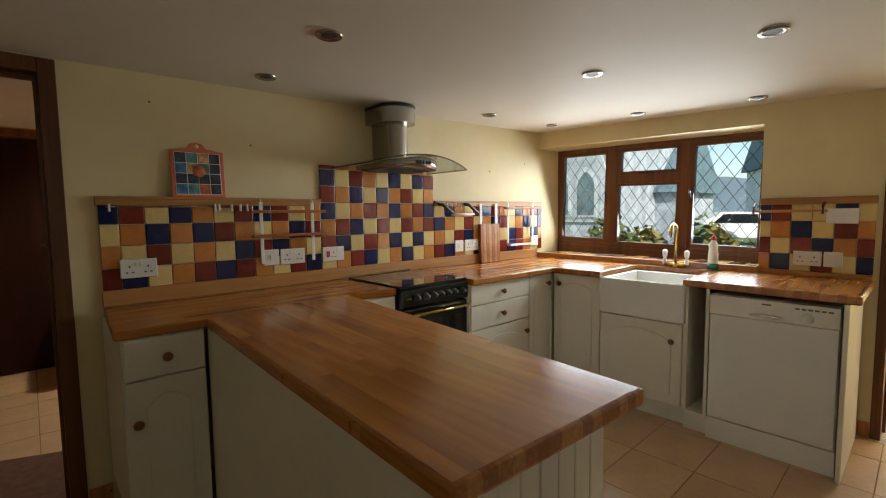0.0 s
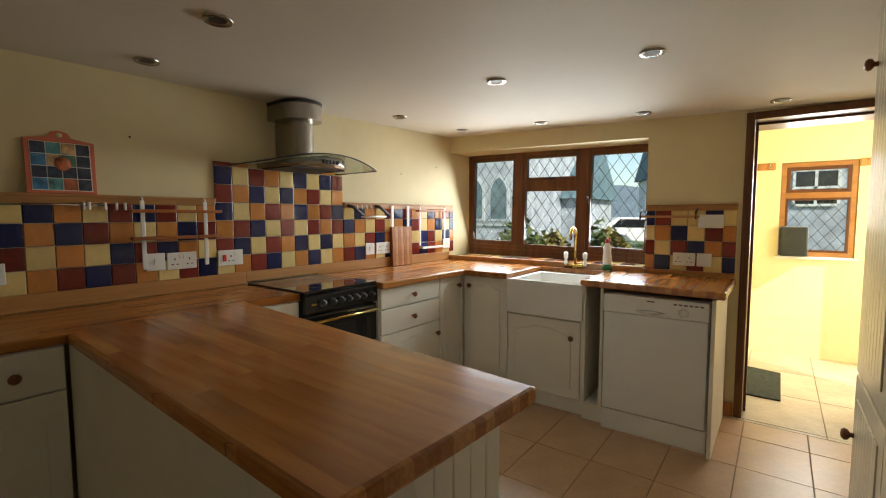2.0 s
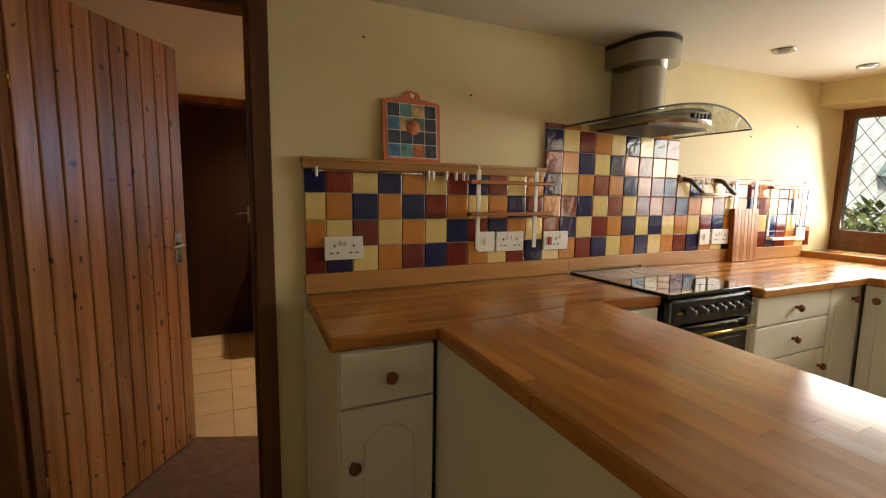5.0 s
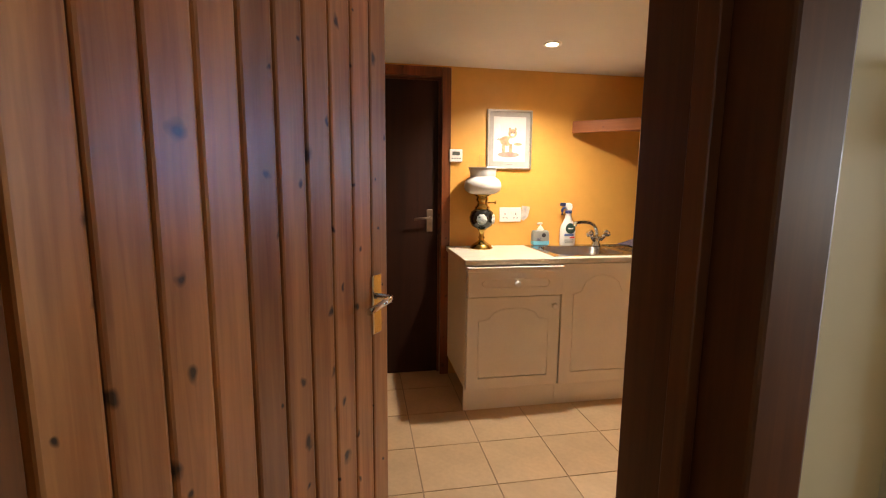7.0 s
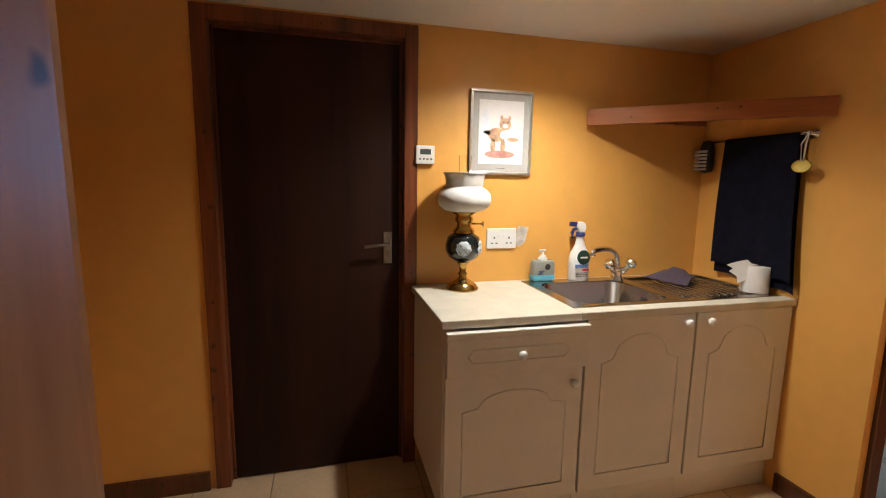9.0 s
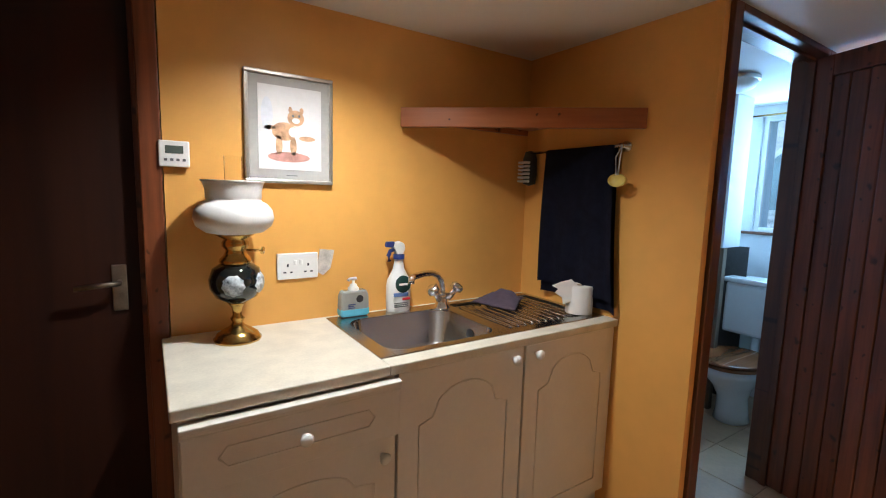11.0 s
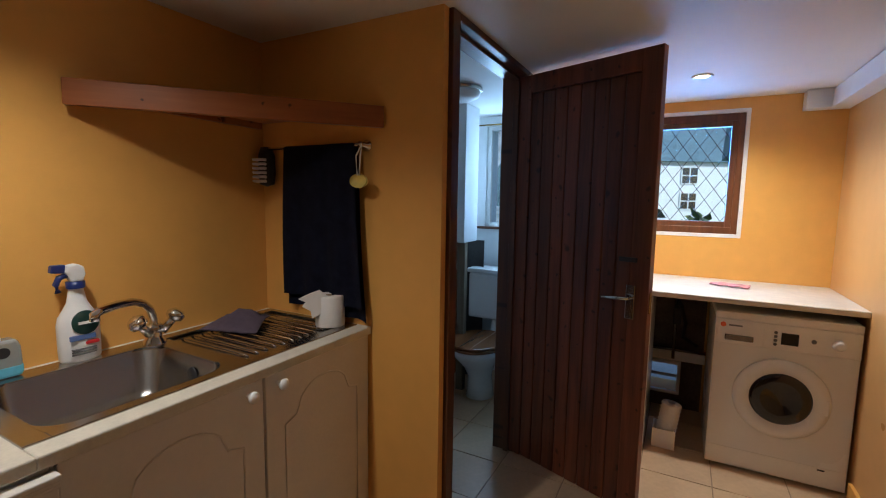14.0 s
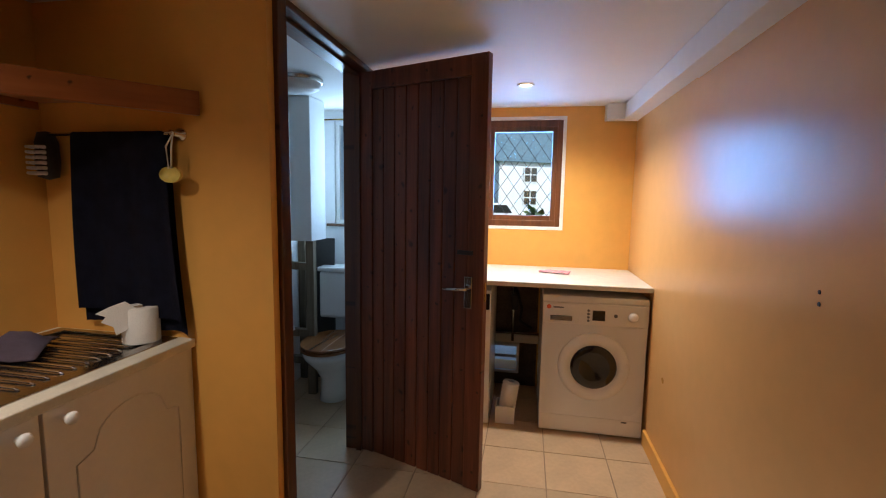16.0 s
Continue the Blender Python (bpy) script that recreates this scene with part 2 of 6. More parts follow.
TILE_MATS = {
    "B": mat("blue_glazed_tile", (0.013, 0.018, 0.075), 0.12, vary=0.3, scale=14, bump=0.25, bscale=22, obj=0.2, coat=0.1, spec=0.4),
    "R": mat("maroon_glazed_tile", (0.20, 0.030, 0.022), 0.12, vary=0.3, scale=14, bump=0.25, bscale=22, obj=0.2, coat=0.1, spec=0.4),
    "O": mat("orange_glazed_tile", (0.55, 0.22, 0.062), 0.12, vary=0.16, scale=14, bump=0.25, bscale=22, obj=0.12, coat=0.1, spec=0.4),
    "Y": mat("pale_yellow_glazed_tile", (0.72, 0.55, 0.24), 0.12, vary=0.1, scale=14, bump=0.25, bscale=22, obj=0.07, coat=0.1, spec=0.4)}
STEEL = mat("brushed_steel", (0.40, 0.38, 0.35), 0.25, 1.0, vary=0.04, scale=1.2)
SINK_STEEL = mat("sink_steel", (0.44, 0.42, 0.39), 0.24, 1.0, vary=0.05, scale=6)
CHROME = mat("chrome", (0.75, 0.74, 0.72), 0.08, 1.0, vary=0.02)
BRASS = mat("worn_brass", (0.55, 0.36, 0.10), 0.2, 1.0, vary=0.2, scale=12)
BLACK = mat("black_enamel", (0.012, 0.012, 0.013), 0.18, vary=0.2)
BLACK_GLASS = mat("black_glass", (0.010, 0.010, 0.011), 0.05, vary=0.1, coat=0.5)
BLACK_MATT = mat("black_plastic", (0.02, 0.02, 0.022), 0.5, vary=0.2)
DARK_VOID = mat("near_black_void", (0.05, 0.045, 0.04), 0.8, vary=0.3)
LEAD = mat("lead_came", (0.06, 0.06, 0.065), 0.5, 0.4, vary=0.2)
CHINA_BLACK = mat("black_painted_china", (0.010, 0.014, 0.014), 0.1, vary=0.3, coat=0.5)
OPAL = mat("frosted_opal_glass", (0.68, 0.66, 0.62), 0.5, vary=0.06, scale=20)
TOWEL = mat("navy_towel", (0.010, 0.011, 0.022), 0.95, vary=0.3, scale=30, bump=0.8, bscale=350, spec=0.1)
CLOTH = mat("grey_purple_cloth", (0.10, 0.075, 0.105), 0.95, vary=0.2, bump=0.6, bscale=300)
PAPER = mat("white_tissue_paper", (0.80, 0.77, 0.72), 0.9, vary=0.04, bump=0.3, bscale=200)
LAMINATE = mat("pale_mottled_laminate", (0.66, 0.62, 0.51), 0.35, vary=0.12, scale=14)
COIR = mat("dark_green_mat", (0.035, 0.05, 0.04), 0.95, vary=0.5, scale=40, bump=1, bscale=250)
# Pale blue tint puts the bluish daylight outside into the panes.
GLASS = pane_mat("window_glass", (0.88, 0.95, 1.0))
HOOD_GLASS = pane_mat("hood_glass", (0.86, 0.90, 0.88), 1.6)
CLEAR = pane_mat("clear_plastic", (0.86, 0.92, 0.94), 1.3)
BLUE_LIQ = mat("blue_liquid", (0.16, 0.50, 0.66), 0.15)
GREEN_LIQ = mat("green_liquid", (0.02, 0.20, 0.09), 0.15)
BLUE_PLASTIC = mat("blue_plastic", (0.02, 0.035, 0.16), 0.35)
RED_PLASTIC = mat("red_plastic", (0.60, 0.03, 0.03), 0.35)
PINK = mat("coral_melamine", (0.62, 0.17, 0.10), 0.4, vary=0.06)
GREY_TXT = mat("grey_print", (0.16, 0.16, 0.16), 0.6)
# Stone is paled towards blue, with outdoor haze put into the colour.
STONE = mat("rubble_stone", (0.40, 0.43, 0.47), 0.9, vary=0.4, scale=2.5, bump=0.8, bscale=3)
STONE_PALE = mat("dressed_stone", (0.52, 0.55, 0.58), 0.9, vary=0.2, scale=2)
SLATE = mat("slate_roof", (0.12, 0.19, 0.22), 0.7, vary=0.3, scale=3)
RENDER_W = mat("white_render", (0.80, 0.80, 0.78), 0.9, vary=0.06, scale=1)
GRASS = mat("grass", (0.10, 0.15, 0.05), 0.95, vary=0.4, scale=1.2, bump=0.6, bscale=30)
LEAFY = mat("shrub_leaf", (0.12, 0.17, 0.05), 0.8, vary=0.5, scale=2, obj=0.2)
# Distance haze is mixed into the hill's blue-grey.
HILL = mat("far_hill", (0.15, 0.20, 0.24), 1.0, vary=0.25, scale=0.05)
GLOW = emit("lit_bulb", (1, 0.86, 0.62), 30)


# ---- helpers ----
def box(bm, x0, x1, y0, y1, z0, z1, bev=0.0):
    n0 = len(bm.verts)
    m = Matrix.Translation(((x0 + x1) / 2, (y0 + y1) / 2, (z0 + z1) / 2)) @ Matrix.Diagonal((abs(x1 - x0), abs(y1 - y0), abs(z1 - z0), 1))
    vs = bmesh.ops.create_cube(bm, size=1, matrix=m)["verts"]
    if bev:
        es = list({e for v in vs for e in v.link_edges})
        bmesh.ops.bevel(bm, geom=es, offset=bev, segments=2, affect="EDGES", profile=0.5)
    return bm


def B(*dims, bev=0.0):
    return box(bmesh.new(), *dims, bev=bev)


def lathe(profile, seg=28, m=None):
    """A turned body from (radius, height) pairs."""
    bm = bmesh.new()
    rings = []
    for r, z in profile:
        if r < 1e-5:
            rings.append([bm.verts.new((0, 0, z))])
        else:
            rings.append([bm.verts.new((r * math.cos(2 * math.pi * i / seg), r * math.sin(2 * math.pi * i / seg), z)) for i in range(seg)])
    for a, b in zip(rings, rings[1:]):
        for i in range(seg):
            j = (i + 1) % seg
            f = [a[i % len(a)], a[j % len(a)], b[j % len(b)], b[i % len(b)]]
            f = list(dict.fromkeys(f))
            if len(f) > 2:
                bm.faces.new(f).smooth = True
    bmesh.ops.recalc_face_normals(bm, faces=bm.faces)
    if m is not None:
        bm.transform(m)
    return bm


def tube(points, r, seg=10, bm=None):
    """A round bar along a line of points."""
    bm = bm or bmesh.new()
    pts = [Vector(p) for p in points]
    rings = []
    for i, p in enumerate(pts):
        d = (pts[min(i + 1, len(pts) - 1)] - pts[max(i - 1, 0)]).normalized()
        q = d.to_track_quat("Z", "Y")
        rings.append([bm.verts.new(p + q @ Vector((r * math.cos(2 * math.pi * k / seg), r * math.sin(2 * math.pi * k / seg), 0))) for k in range(seg)])
    for a, b in zip(rings, rings[1:]):
        for k in range(seg):
            bm.faces.new((a[k], a[(k + 1) % seg], b[(k + 1) % seg], b[k])).smooth = True
    bm.faces.new(rings[0][::-1]), bm.faces.new(rings[-1])
    return bm


def prism(outline, z0, z1, bev=0.0):
    """A flat outline in x and y, raised from z0 to z1."""
    bm = bmesh.new()
    low = [bm.verts.new((x, y, z0)) for x, y in outline]
    f = bm.faces.new(low)
    up = bmesh.ops.extrude_face_region(bm, geom=[f])["geom"]
    bmesh.ops.translate(bm, verts=[v for v in up if isinstance(v, bmesh.types.BMVert)], vec=(0, 0, z1 - z0))
    bmesh.ops.recalc_face_normals(bm, faces=bm.faces)
    if bev:
        bmesh.ops.bevel(bm, geom=bm.edges[:], offset=bev, segments=2, affect="EDGES", profile=0.5)
    return bm


def upright(outline, y0, y1, bev=0.0):
    """A flat outline in x and z, with its depth along y."""
    bm = prism([(x, -z) for x, z in outline], y0, y1, bev)
    bm.transform(Matrix(((1, 0, 0, 0), (0, 0, 1, 0), (0, -1, 0, 0), (0, 0, 0, 1))))
    bmesh.ops.recalc_face_normals(bm, faces=bm.faces)
    return bm


def mesh_of(name, bm, material):
    me = bpy.data.meshes.new(name)
    bm.to_mesh(me)
    bm.free()
    me.materials.append(material)
    return me


def part(name, bm, material, parent=None, label="", m=None):
    ob = new(name, mesh_of(name, bm, material))
    if parent is not None:
        ob.parent = parent
    if m is not None:
        ob.matrix_basis = m
    return tagged(ob, label)


def thing(name, m, label, category, group=""):
    ob = new(name)
    ob.empty_display_size = 0.05
    ob.matrix_basis = m
    return tagged(ob, label, category, group)


def structure(name, bm, material, label, category):
    return tagged(part(name, bm, material), label, category, "", "structure")


def single(name, bm, material, label, category, m=None, group=""):
    return tagged(part(name, bm, material, None, "", m), label, category, group)


def joined(*boxes, bev=0.0):
    bm = bmesh.new()
    for b in boxes:
        box(bm, *b, bev=bev)
    return bm


# ---- kitchen: walls, floor, ceiling ----
HW, UW = 2.62, 2.79          # kitchen and utility faces of the hob wall
structure("wall_hob_side", joined((-2.2, -0.66, HW, UW, 0, 2.3), (-0.66, 0.12, HW, UW, 1.96, 2.3), (0.12, 4.0, HW, UW, 0, 2.3)), CREAM_WALL, "cream painted plaster wall behind the hob", "wall")
structure("wall_window_side", joined((3.5, 3.95, 0.84, HW, 0, 0.93), (3.5, 3.95, 0.27, 0.84, 0, 2.3), (3.5, 3.95, -0.56, 0.27, 1.955, 2.3), (3.5, 3.95, -1.7, -0.56, 0, 2.3), (3.5, 3.95, 2.575, HW, 0.93, 2.3)), CREAM_WALL, "cream painted plaster wall round the window", "wall")
lint = prism([(-2.575, 1.897), (-0.84, 1.863), (-0.84, 2.3), (-2.575, 2.3)], 3.5, 3.95)
lint.transform(Matrix(((0, 0, 1, 0), (-1, 0, 0, 0), (0, 1, 0, 0), (0, 0, 0, 1))))
structure("wall_lintel", lint, CREAM_WALL, "cream plastered lintel over the kitchen window", "wall")
# the hob wall leans into the room towards the window
BEND = pose(2.241, HW - 0.018, 0, 0, 0, -2.6) @ Matrix.Translation((-2.241, -(HW - 0.018), 0))
structure("wall_hob_bend", prism([(2.241, HW), (3.80, HW - 0.071), (3.80, HW + 0.004), (2.241, HW + 0.004)], 0, 2.2), CREAM_WALL, "cream plaster wall leaning towards the window", "wall")
# Out-of-view opening, added to let fill light reach the open pine door.
structure("wall_south", joined((-2.2, -1.0, -1.0, -0.8, 0, 2.3), (-0.1, 3.5, -1.0, -0.8, 0, 2.3), (-1.0, -0.1, -1.0, -0.8, 0, 0.9), (-1.0, -0.1, -1.0, -0.8, 1.9, 2.3)), CREAM_WALL, "plain cream plaster wall with an assumed, unseen opening", "wall")
structure("wall_west", joined((-2.35, -2.2, -1.0, UW, 0, 2.3)), CREAM_WALL, "plain cream painted plaster wall", "wall")


def sheet(name, x0, x1, y0, y1, height, material, label, n=14, thick=0.12):
    """A ceiling that is not quite level."""
    bm = bmesh.new()
    for top in (0, thick):
        g = [[bm.verts.new((x0 + (x1 - x0) * i / n, y0 + (y1 - y0) * j / n, height(x0 + (x1 - x0) * i / n, y0 + (y1 - y0) * j / n) + top)) for j in range(n + 1)] for i in range(n + 1)]
        for i in range(n):
            for j in range(n):
                f = (g[i][j], g[i + 1][j], g[i + 1][j + 1], g[i][j + 1])
                bm.faces.new(f if top else f[::-1]).smooth = True
    return structure(name, bm, material, label, "ceiling")


def kitchen_ceiling(x, y):
    return 1.982 + 0.017 * max(0, x) - 0.0088 * max(0, x) * (2.6 - y)


def utility_ceiling(x, y):
    return 2.07


sheet("ceiling_kitchen", -2.2, 3.52, -0.9, HW + 0.02, kitchen_ceiling, CEIL, "uneven off-white plaster ceiling with downlights")


def tiled_floor(name, x0, x1, y0, y1, pitch, py, ox, oy, material, label):
    base = structure(name, B(x0, x1, y0, y1, -0.12, -0.004), FGROUT, label, "floor")
    cache = {}
    i0, i1 = math.floor((x0 - ox) / pitch), math.ceil((x1 - ox) / pitch)
    j0, j1 = math.floor((y0 - oy) / py), math.ceil((y1 - oy) / py)
    for i in range(i0, i1):
        for j in range(j0, j1):
            a, b = max(x0, ox + i * pitch) + 0.0025, min(x1, ox + (i + 1) * pitch) - 0.0025
            c, d = max(y0, oy + j * py) + 0.0025, min(y1, oy + (j + 1) * py) - 0.0025
            if b - a < 0.02 or d - c < 0.02:
                continue
            key = (round(b - a, 3), round(d - c, 3))
            if key not in cache:
                cache[key] = mesh_of("floor_tile", B(-(b - a) / 2, (b - a) / 2, -(d - c) / 2, (d - c) / 2, -0.008, 0, bev=0.0012), material)
            t = new("floor_tile", cache[key])
            t.parent = base
            t.location = ((a + b) / 2, (c + d) / 2, random.uniform(-0.0006, 0.0003))
    return base


# ---- windows ----
def lattice(w, h, step_x, step_z, r=0.0022):
    """Diamond lead cames across a pane w by h, clipped to it."""
    bm = bmesh.new()
    k = step_z / step_x
    n = int(w / step_x + h / step_z) + 2
    for sgn in (1, -1):
        for i in range(-n, n + 1):
            pts = []
            c = i * step_z
            for x in (0, w):
                z = c + sgn * k * x
                pts.append((x, z))
            (xa, za), (xb, zb) = pts
            if za > zb:
                xa, za, xb, zb = xb, zb, xa, za
            if zb <= 0 or za >= h:
                continue
            if za < 0:
                xa += (xb - xa) * (0 - za) / (zb - za)
                za = 0
            if zb > h:
                xb = xa + (xb - xa) * (h - za) / (zb - za)
                zb = h
            if math.hypot(xb - xa, zb - za) > 0.01:
                tube([(xa, 0, za), (xb, 0, zb)], r, 5, bm)
    return bm


def light_in(win, x0, x1, z0, z1, sash, step=(0.105, 0.145), depth=0.05):
    """One glazed light of a window: a sash, its pane and its leading. Local x across, z up."""
    s = sash
    part("sash", joined((x0, x0 + s, 0, depth, z0, z1), (x1 - s, x1, 0, depth, z0, z1), (x0 + s, x1 - s, 0, depth, z0, z0 + s), (x0 + s, x1 - s, 0, depth, z1 - s, z1), bev=0.003), FRAME_WOOD, win)
    p = part("pane", B(x0 + s, x1 - s, depth / 2 - 0.001, depth / 2 + 0.001, z0 + s, z1 - s), GLASS, win, "clear glass pane")
    p.visible_shadow = False
    part("leading", lattice(x1 - x0 - 2 * s, z1 - z0 - 2 * s, *step), LEAD, win, "diamond lead lattice", pose(x0 + s, depth / 2, z0 + s))


def catch(win, x, z, flip=1):
    part("catch", tube([(x, -0.004, z), (x, -0.03, z + 0.01), (x + 0.012 * flip, -0.035, z - 0.04), (x + 0.012 * flip, -0.03, z - 0.085)], 0.006), BLACK_MATT, win, "black iron window catch")


# frame of the kitchen window faces the room (-x); local x runs towards -y
kw = tagged(thing("window_1", pose(3.80, 2.572, 1.015, 0, 0, -90) @ pose(0, 0, 0, 0, 1.2, 0), "brown wooden three-light window with diamond leaded glass", "window"), kind="structure")
W, Hh = 1.715, 0.893
part("frame", joined((0, 0.035, 0, 0.08, 0, Hh), (W - 0.03, W, 0, 0.08, 0, Hh), (0, W, 0, 0.09, -0.07, 0), (0.035, W - 0.03, 0, 0.08, 0, 0.035), (0.035, W - 0.03, 0, 0.08, Hh - 0.035, Hh), (0.53, 0.60, -0.004, 0.08, 0.035, Hh - 0.035), (1.115, 1.185, -0.004, 0.08, 0.035, Hh - 0.035), (0.60, 1.115, -0.004, 0.08, 0.555, 0.625), bev=0.003), FRAME_WOOD, kw)
light_in(kw, 0.035, 0.53, 0.035, Hh - 0.035, 0.038)
light_in(kw, 0.60, 1.115, 0.035, 0.555, 0.02)
light_in(kw, 0.60, 1.115, 0.625, Hh - 0.035, 0.032)
light_in(kw, 1.185, W - 0.03, 0.035, Hh - 0.035, 0.035)
catch(kw, 0.512, 0.47), catch(kw, 1.20, 0.47)
part("stay", tube([(0.80, -0.012, 0.640), (0.92, -0.012, 0.645)], 0.007), BLACK_MATT, kw, "black iron stay")

# sill tiles and its pine edge
sill = structure("window_sill", joined((3.47, 3.80, 0.84, 2.572, 0.925, 0.938)), GROUT, "tiled window sill with a pine edge", "window sill")
part("edge", B(3.455, 3.475, 0.84, 2.60, 0.905, 0.952, bev=0.004), TRIM_PINE, sill, "pine edging strip")
sill_mesh = {k: mesh_of("tile", B(-0.049, 0.049, -0.049, 0.049, 0, 0.008, bev=0.003), v) for k, v in TILE_MATS.items()}
for i in range(17):
    for j in range(3):
        t = new("tile", sill_mesh[random.choice("BROYOYB")])
        t.parent, t.location = sill, (3.53 + 0.102 * j, 0.892 + 0.1015 * i, 0.938)


# ---- splashback tiles ----
def splash(name, m, width, rows, z0, partial_first, grid, label, pitch=0.102, skip=None):
    """Rows are counted from the top; grid gives a letter for each tile. Local x across, z up, face towards -y."""
    top = z0 + rows
    base = tagged(thing(name, m, label, "splashback"), kind="structure")
    part("grout_bed", B(0, width, 0.004, 0.012, z0, top), GROUT, base)
    cache = {}
    n_rows = len(grid)
    for r, line in enumerate(grid):
        hi = top if r == 0 else z0 + (n_rows - r) * pitch
        lo = z0 + (n_rows - 1 - r) * pitch
        x = 0.0
        for c, k in enumerate(line):
            w = partial_first if c == 0 else pitch
            a, b = x + 0.0015, min(x + w, width) - 0.0015
            x += w
            if b - a < 0.012:
                break
            key = (k, round(b - a, 3), round(hi - lo, 3))
            if key not in cache:
                cache[key] = mesh_of("tile", B(-(b - a) / 2, (b - a) / 2, -0.004, 0.006, 0.0015, hi - lo - 0.0015, bev=0.003), TILE_MATS[k])
            t = new("tile", cache[key])
            t.parent = base
            t.location = ((a + b) / 2, random.uniform(-0.0008, 0.0008), lo)
            t.rotation_euler = (radians(random.uniform(-0.7, 0.7)), 0, radians(random.uniform(-0.8, 0.8)))
    return base


splash("splashback_left", pose(0.244, HW - 0.012, 0), 1.078, 0.39, 0.985, 0.075, ["BRYBOYRBRYO", "YOBOBROYOBR", "OYRYOYBRBOY", "RBYORBROYRB"], "blue maroon orange and yellow glazed wall tiles", 0.1003)
splash("splashback_behind_hob", pose(1.322, HW - 0.012, 0), 0.919, 0.638, 0.985, 0.102, ["ROYBROROY", "BYROYBYBR", "ROBYBORYO", "BYOROBORB", "ORBYRYROR", "RBYROBYBY", "YORBYOBYO"], "tall chequer of glazed tiles behind the hob")
splash("splashback_right", BEND @ pose(2.241, HW - 0.012, 0), 1.29, 0.39, 0.985, 0.102, ["YBOYRBROYBORB", "BOYRYOBRYOBYB", "OYRBOYRYBRYBO", "RBOYBRORBROYR"], "glazed tiles with a pine rail above")
splash("splashback_by_window", pose(3.488, 0.838, 0, 0, 0, -90), 0.543, 0.41, 0.94, 0.06, ["BRYYBY", "YOBYRO", "RYRBOR", "OBYRYB"], "glazed tiles beside the window")


def rail(name, m, w, label):
    r = thing(name, m, label, "rail")
    part("rail", B(0, w, -0.022, 0, 0, 0.042, bev=0.003), TRIM_PINE, r)
    part("lip", B(0, w, -0.03, 0, 0.030, 0.042, bev=0.002), TRIM_PINE, r)
    return r


rail("tile_rail", pose(0.236, HW, 1.372), 1.086, "varnished pine rail along the top of the tiles")
rail("tile_rail", BEND @ pose(2.244, HW, 1.372), 1.27, "varnished pine rail along the top of the tiles")
rail("tile_rail", pose(3.5, 0.838, 1.347, 0, 0, -90), 0.545, "varnished pine rail along the top of the tiles")
structure("trim_upstand", joined((0.24, 1.488, HW - 0.02, HW, 0.912, 0.986), (1.488, 2.006, HW - 0.02, HW, 0.925, 0.986), (3.475, 3.5, 0.295, 0.838, 0.912, 0.939), bev=0.003), TRIM_PINE, "pine upstand between worktop and tiles", "trim")


up = structure("trim_upstand_corner", B(2.006, 3.46, HW - 0.02, HW, 0.912, 0.986, bev=0.003), TRIM_PINE, "pine upstand between worktop and tiles", "trim")
up.matrix_basis = BEND

# ---- door frames ----
def door_frame(name, m, x0, x1, top, depth, material, w=0.06, label="stained wooden door frame"):
    f = tagged(thing(name, m, label, "door frame"), kind="structure")
    part("jamb", joined((x0 - w, x0, -0.012, depth + 0.012, 0, top + w), bev=0.004), material, f)
    part("jamb", joined((x1, x1 + w, -0.012, depth + 0.012, 0, top + w), bev=0.004), material, f)
    part("head", joined((x0, x1, -0.012, depth + 0.012, top, top + w), bev=0.004), material, f)
    part("stop", joined((x0, x0 + 0.014, depth * 0.3, depth * 0.3 + 0.03, 0, top), (x1 - 0.014, x1, depth * 0.3, depth * 0.3 + 0.03, 0, top), (x0 + 0.014, x1 - 0.014, depth * 0.3, depth * 0.3 + 0.03, top - 0.014, top), bev=0.002), material, f)
    return f


door_frame("door_frame_kitchen", pose(0, HW, 0), -0.602, 0.078, 1.918, 0.17, FRAME_WOOD)
door_frame("door_frame_porch", pose(3.5, 0, 0, 0, 0, -90), -0.225, 0.53, 1.905, 0.45, FRAME_WOOD, 0.045)


def lever(parent, x, z, side=-1, mat_=CHROME, turn=1, thick=0.035):
    """A lever handle on a long plate; side -1 lies on the face at y=0."""
    y = 0 if side < 0 else thick
    h = part("handle", joined((x - 0.02, x + 0.02, min(y, y + side * 0.008), max(y, y + side * 0.008), z - 0.075, z + 0.075), bev=0.003), mat_, parent, "chrome lever handle")
    part("lever", tube([(x, y + side * 0.004, z + 0.02), (x, y + side * 0.045, z + 0.02), (x - turn * 0.02, y + side * 0.052, z + 0.02), (x - turn * 0.11, y + side * 0.05, z + 0.012)], 0.008), mat_, h)


def plank_door(name, m, w, h, n, material, label, panel=False):
    """A door of tongue-and-groove planks. Local x from the hinge, y its thickness."""
    d = tagged(thing(name, m, label, "door"), kind="structure")
    r = 0.085 if panel else 0.0
    if panel:
        part("stile", B(0, r, 0, 0.04, 0, h, bev=0.003), material, d)
        part("stile", B(w - r, w, 0, 0.04, 0, h, bev=0.003), material, d)
        part("head_rail", B(r, w - r, 0, 0.04, h - 0.09, h, bev=0.003), material, d)
    pw = (w - 2 * r) / n
    for i in range(n):
        a = r + i * pw
        part("plank", B(a + 0.0015, a + pw - 0.0015, 0.006 if panel else 0, 0.034, 0, h - (0.09 if panel else 0), bev=0.006), material, d)
    return d


kd = plank_door("door_kitchen", pose(-0.60, 2.81, 0.012, 0, 0, 57.5), 0.765, 1.93, 10, DOOR_PINE, "open orange pine tongue-and-groove door with a chrome lever")
lever(kd, 0.70, 1.0, -1), lever(kd, 0.70, 1.0, 1)
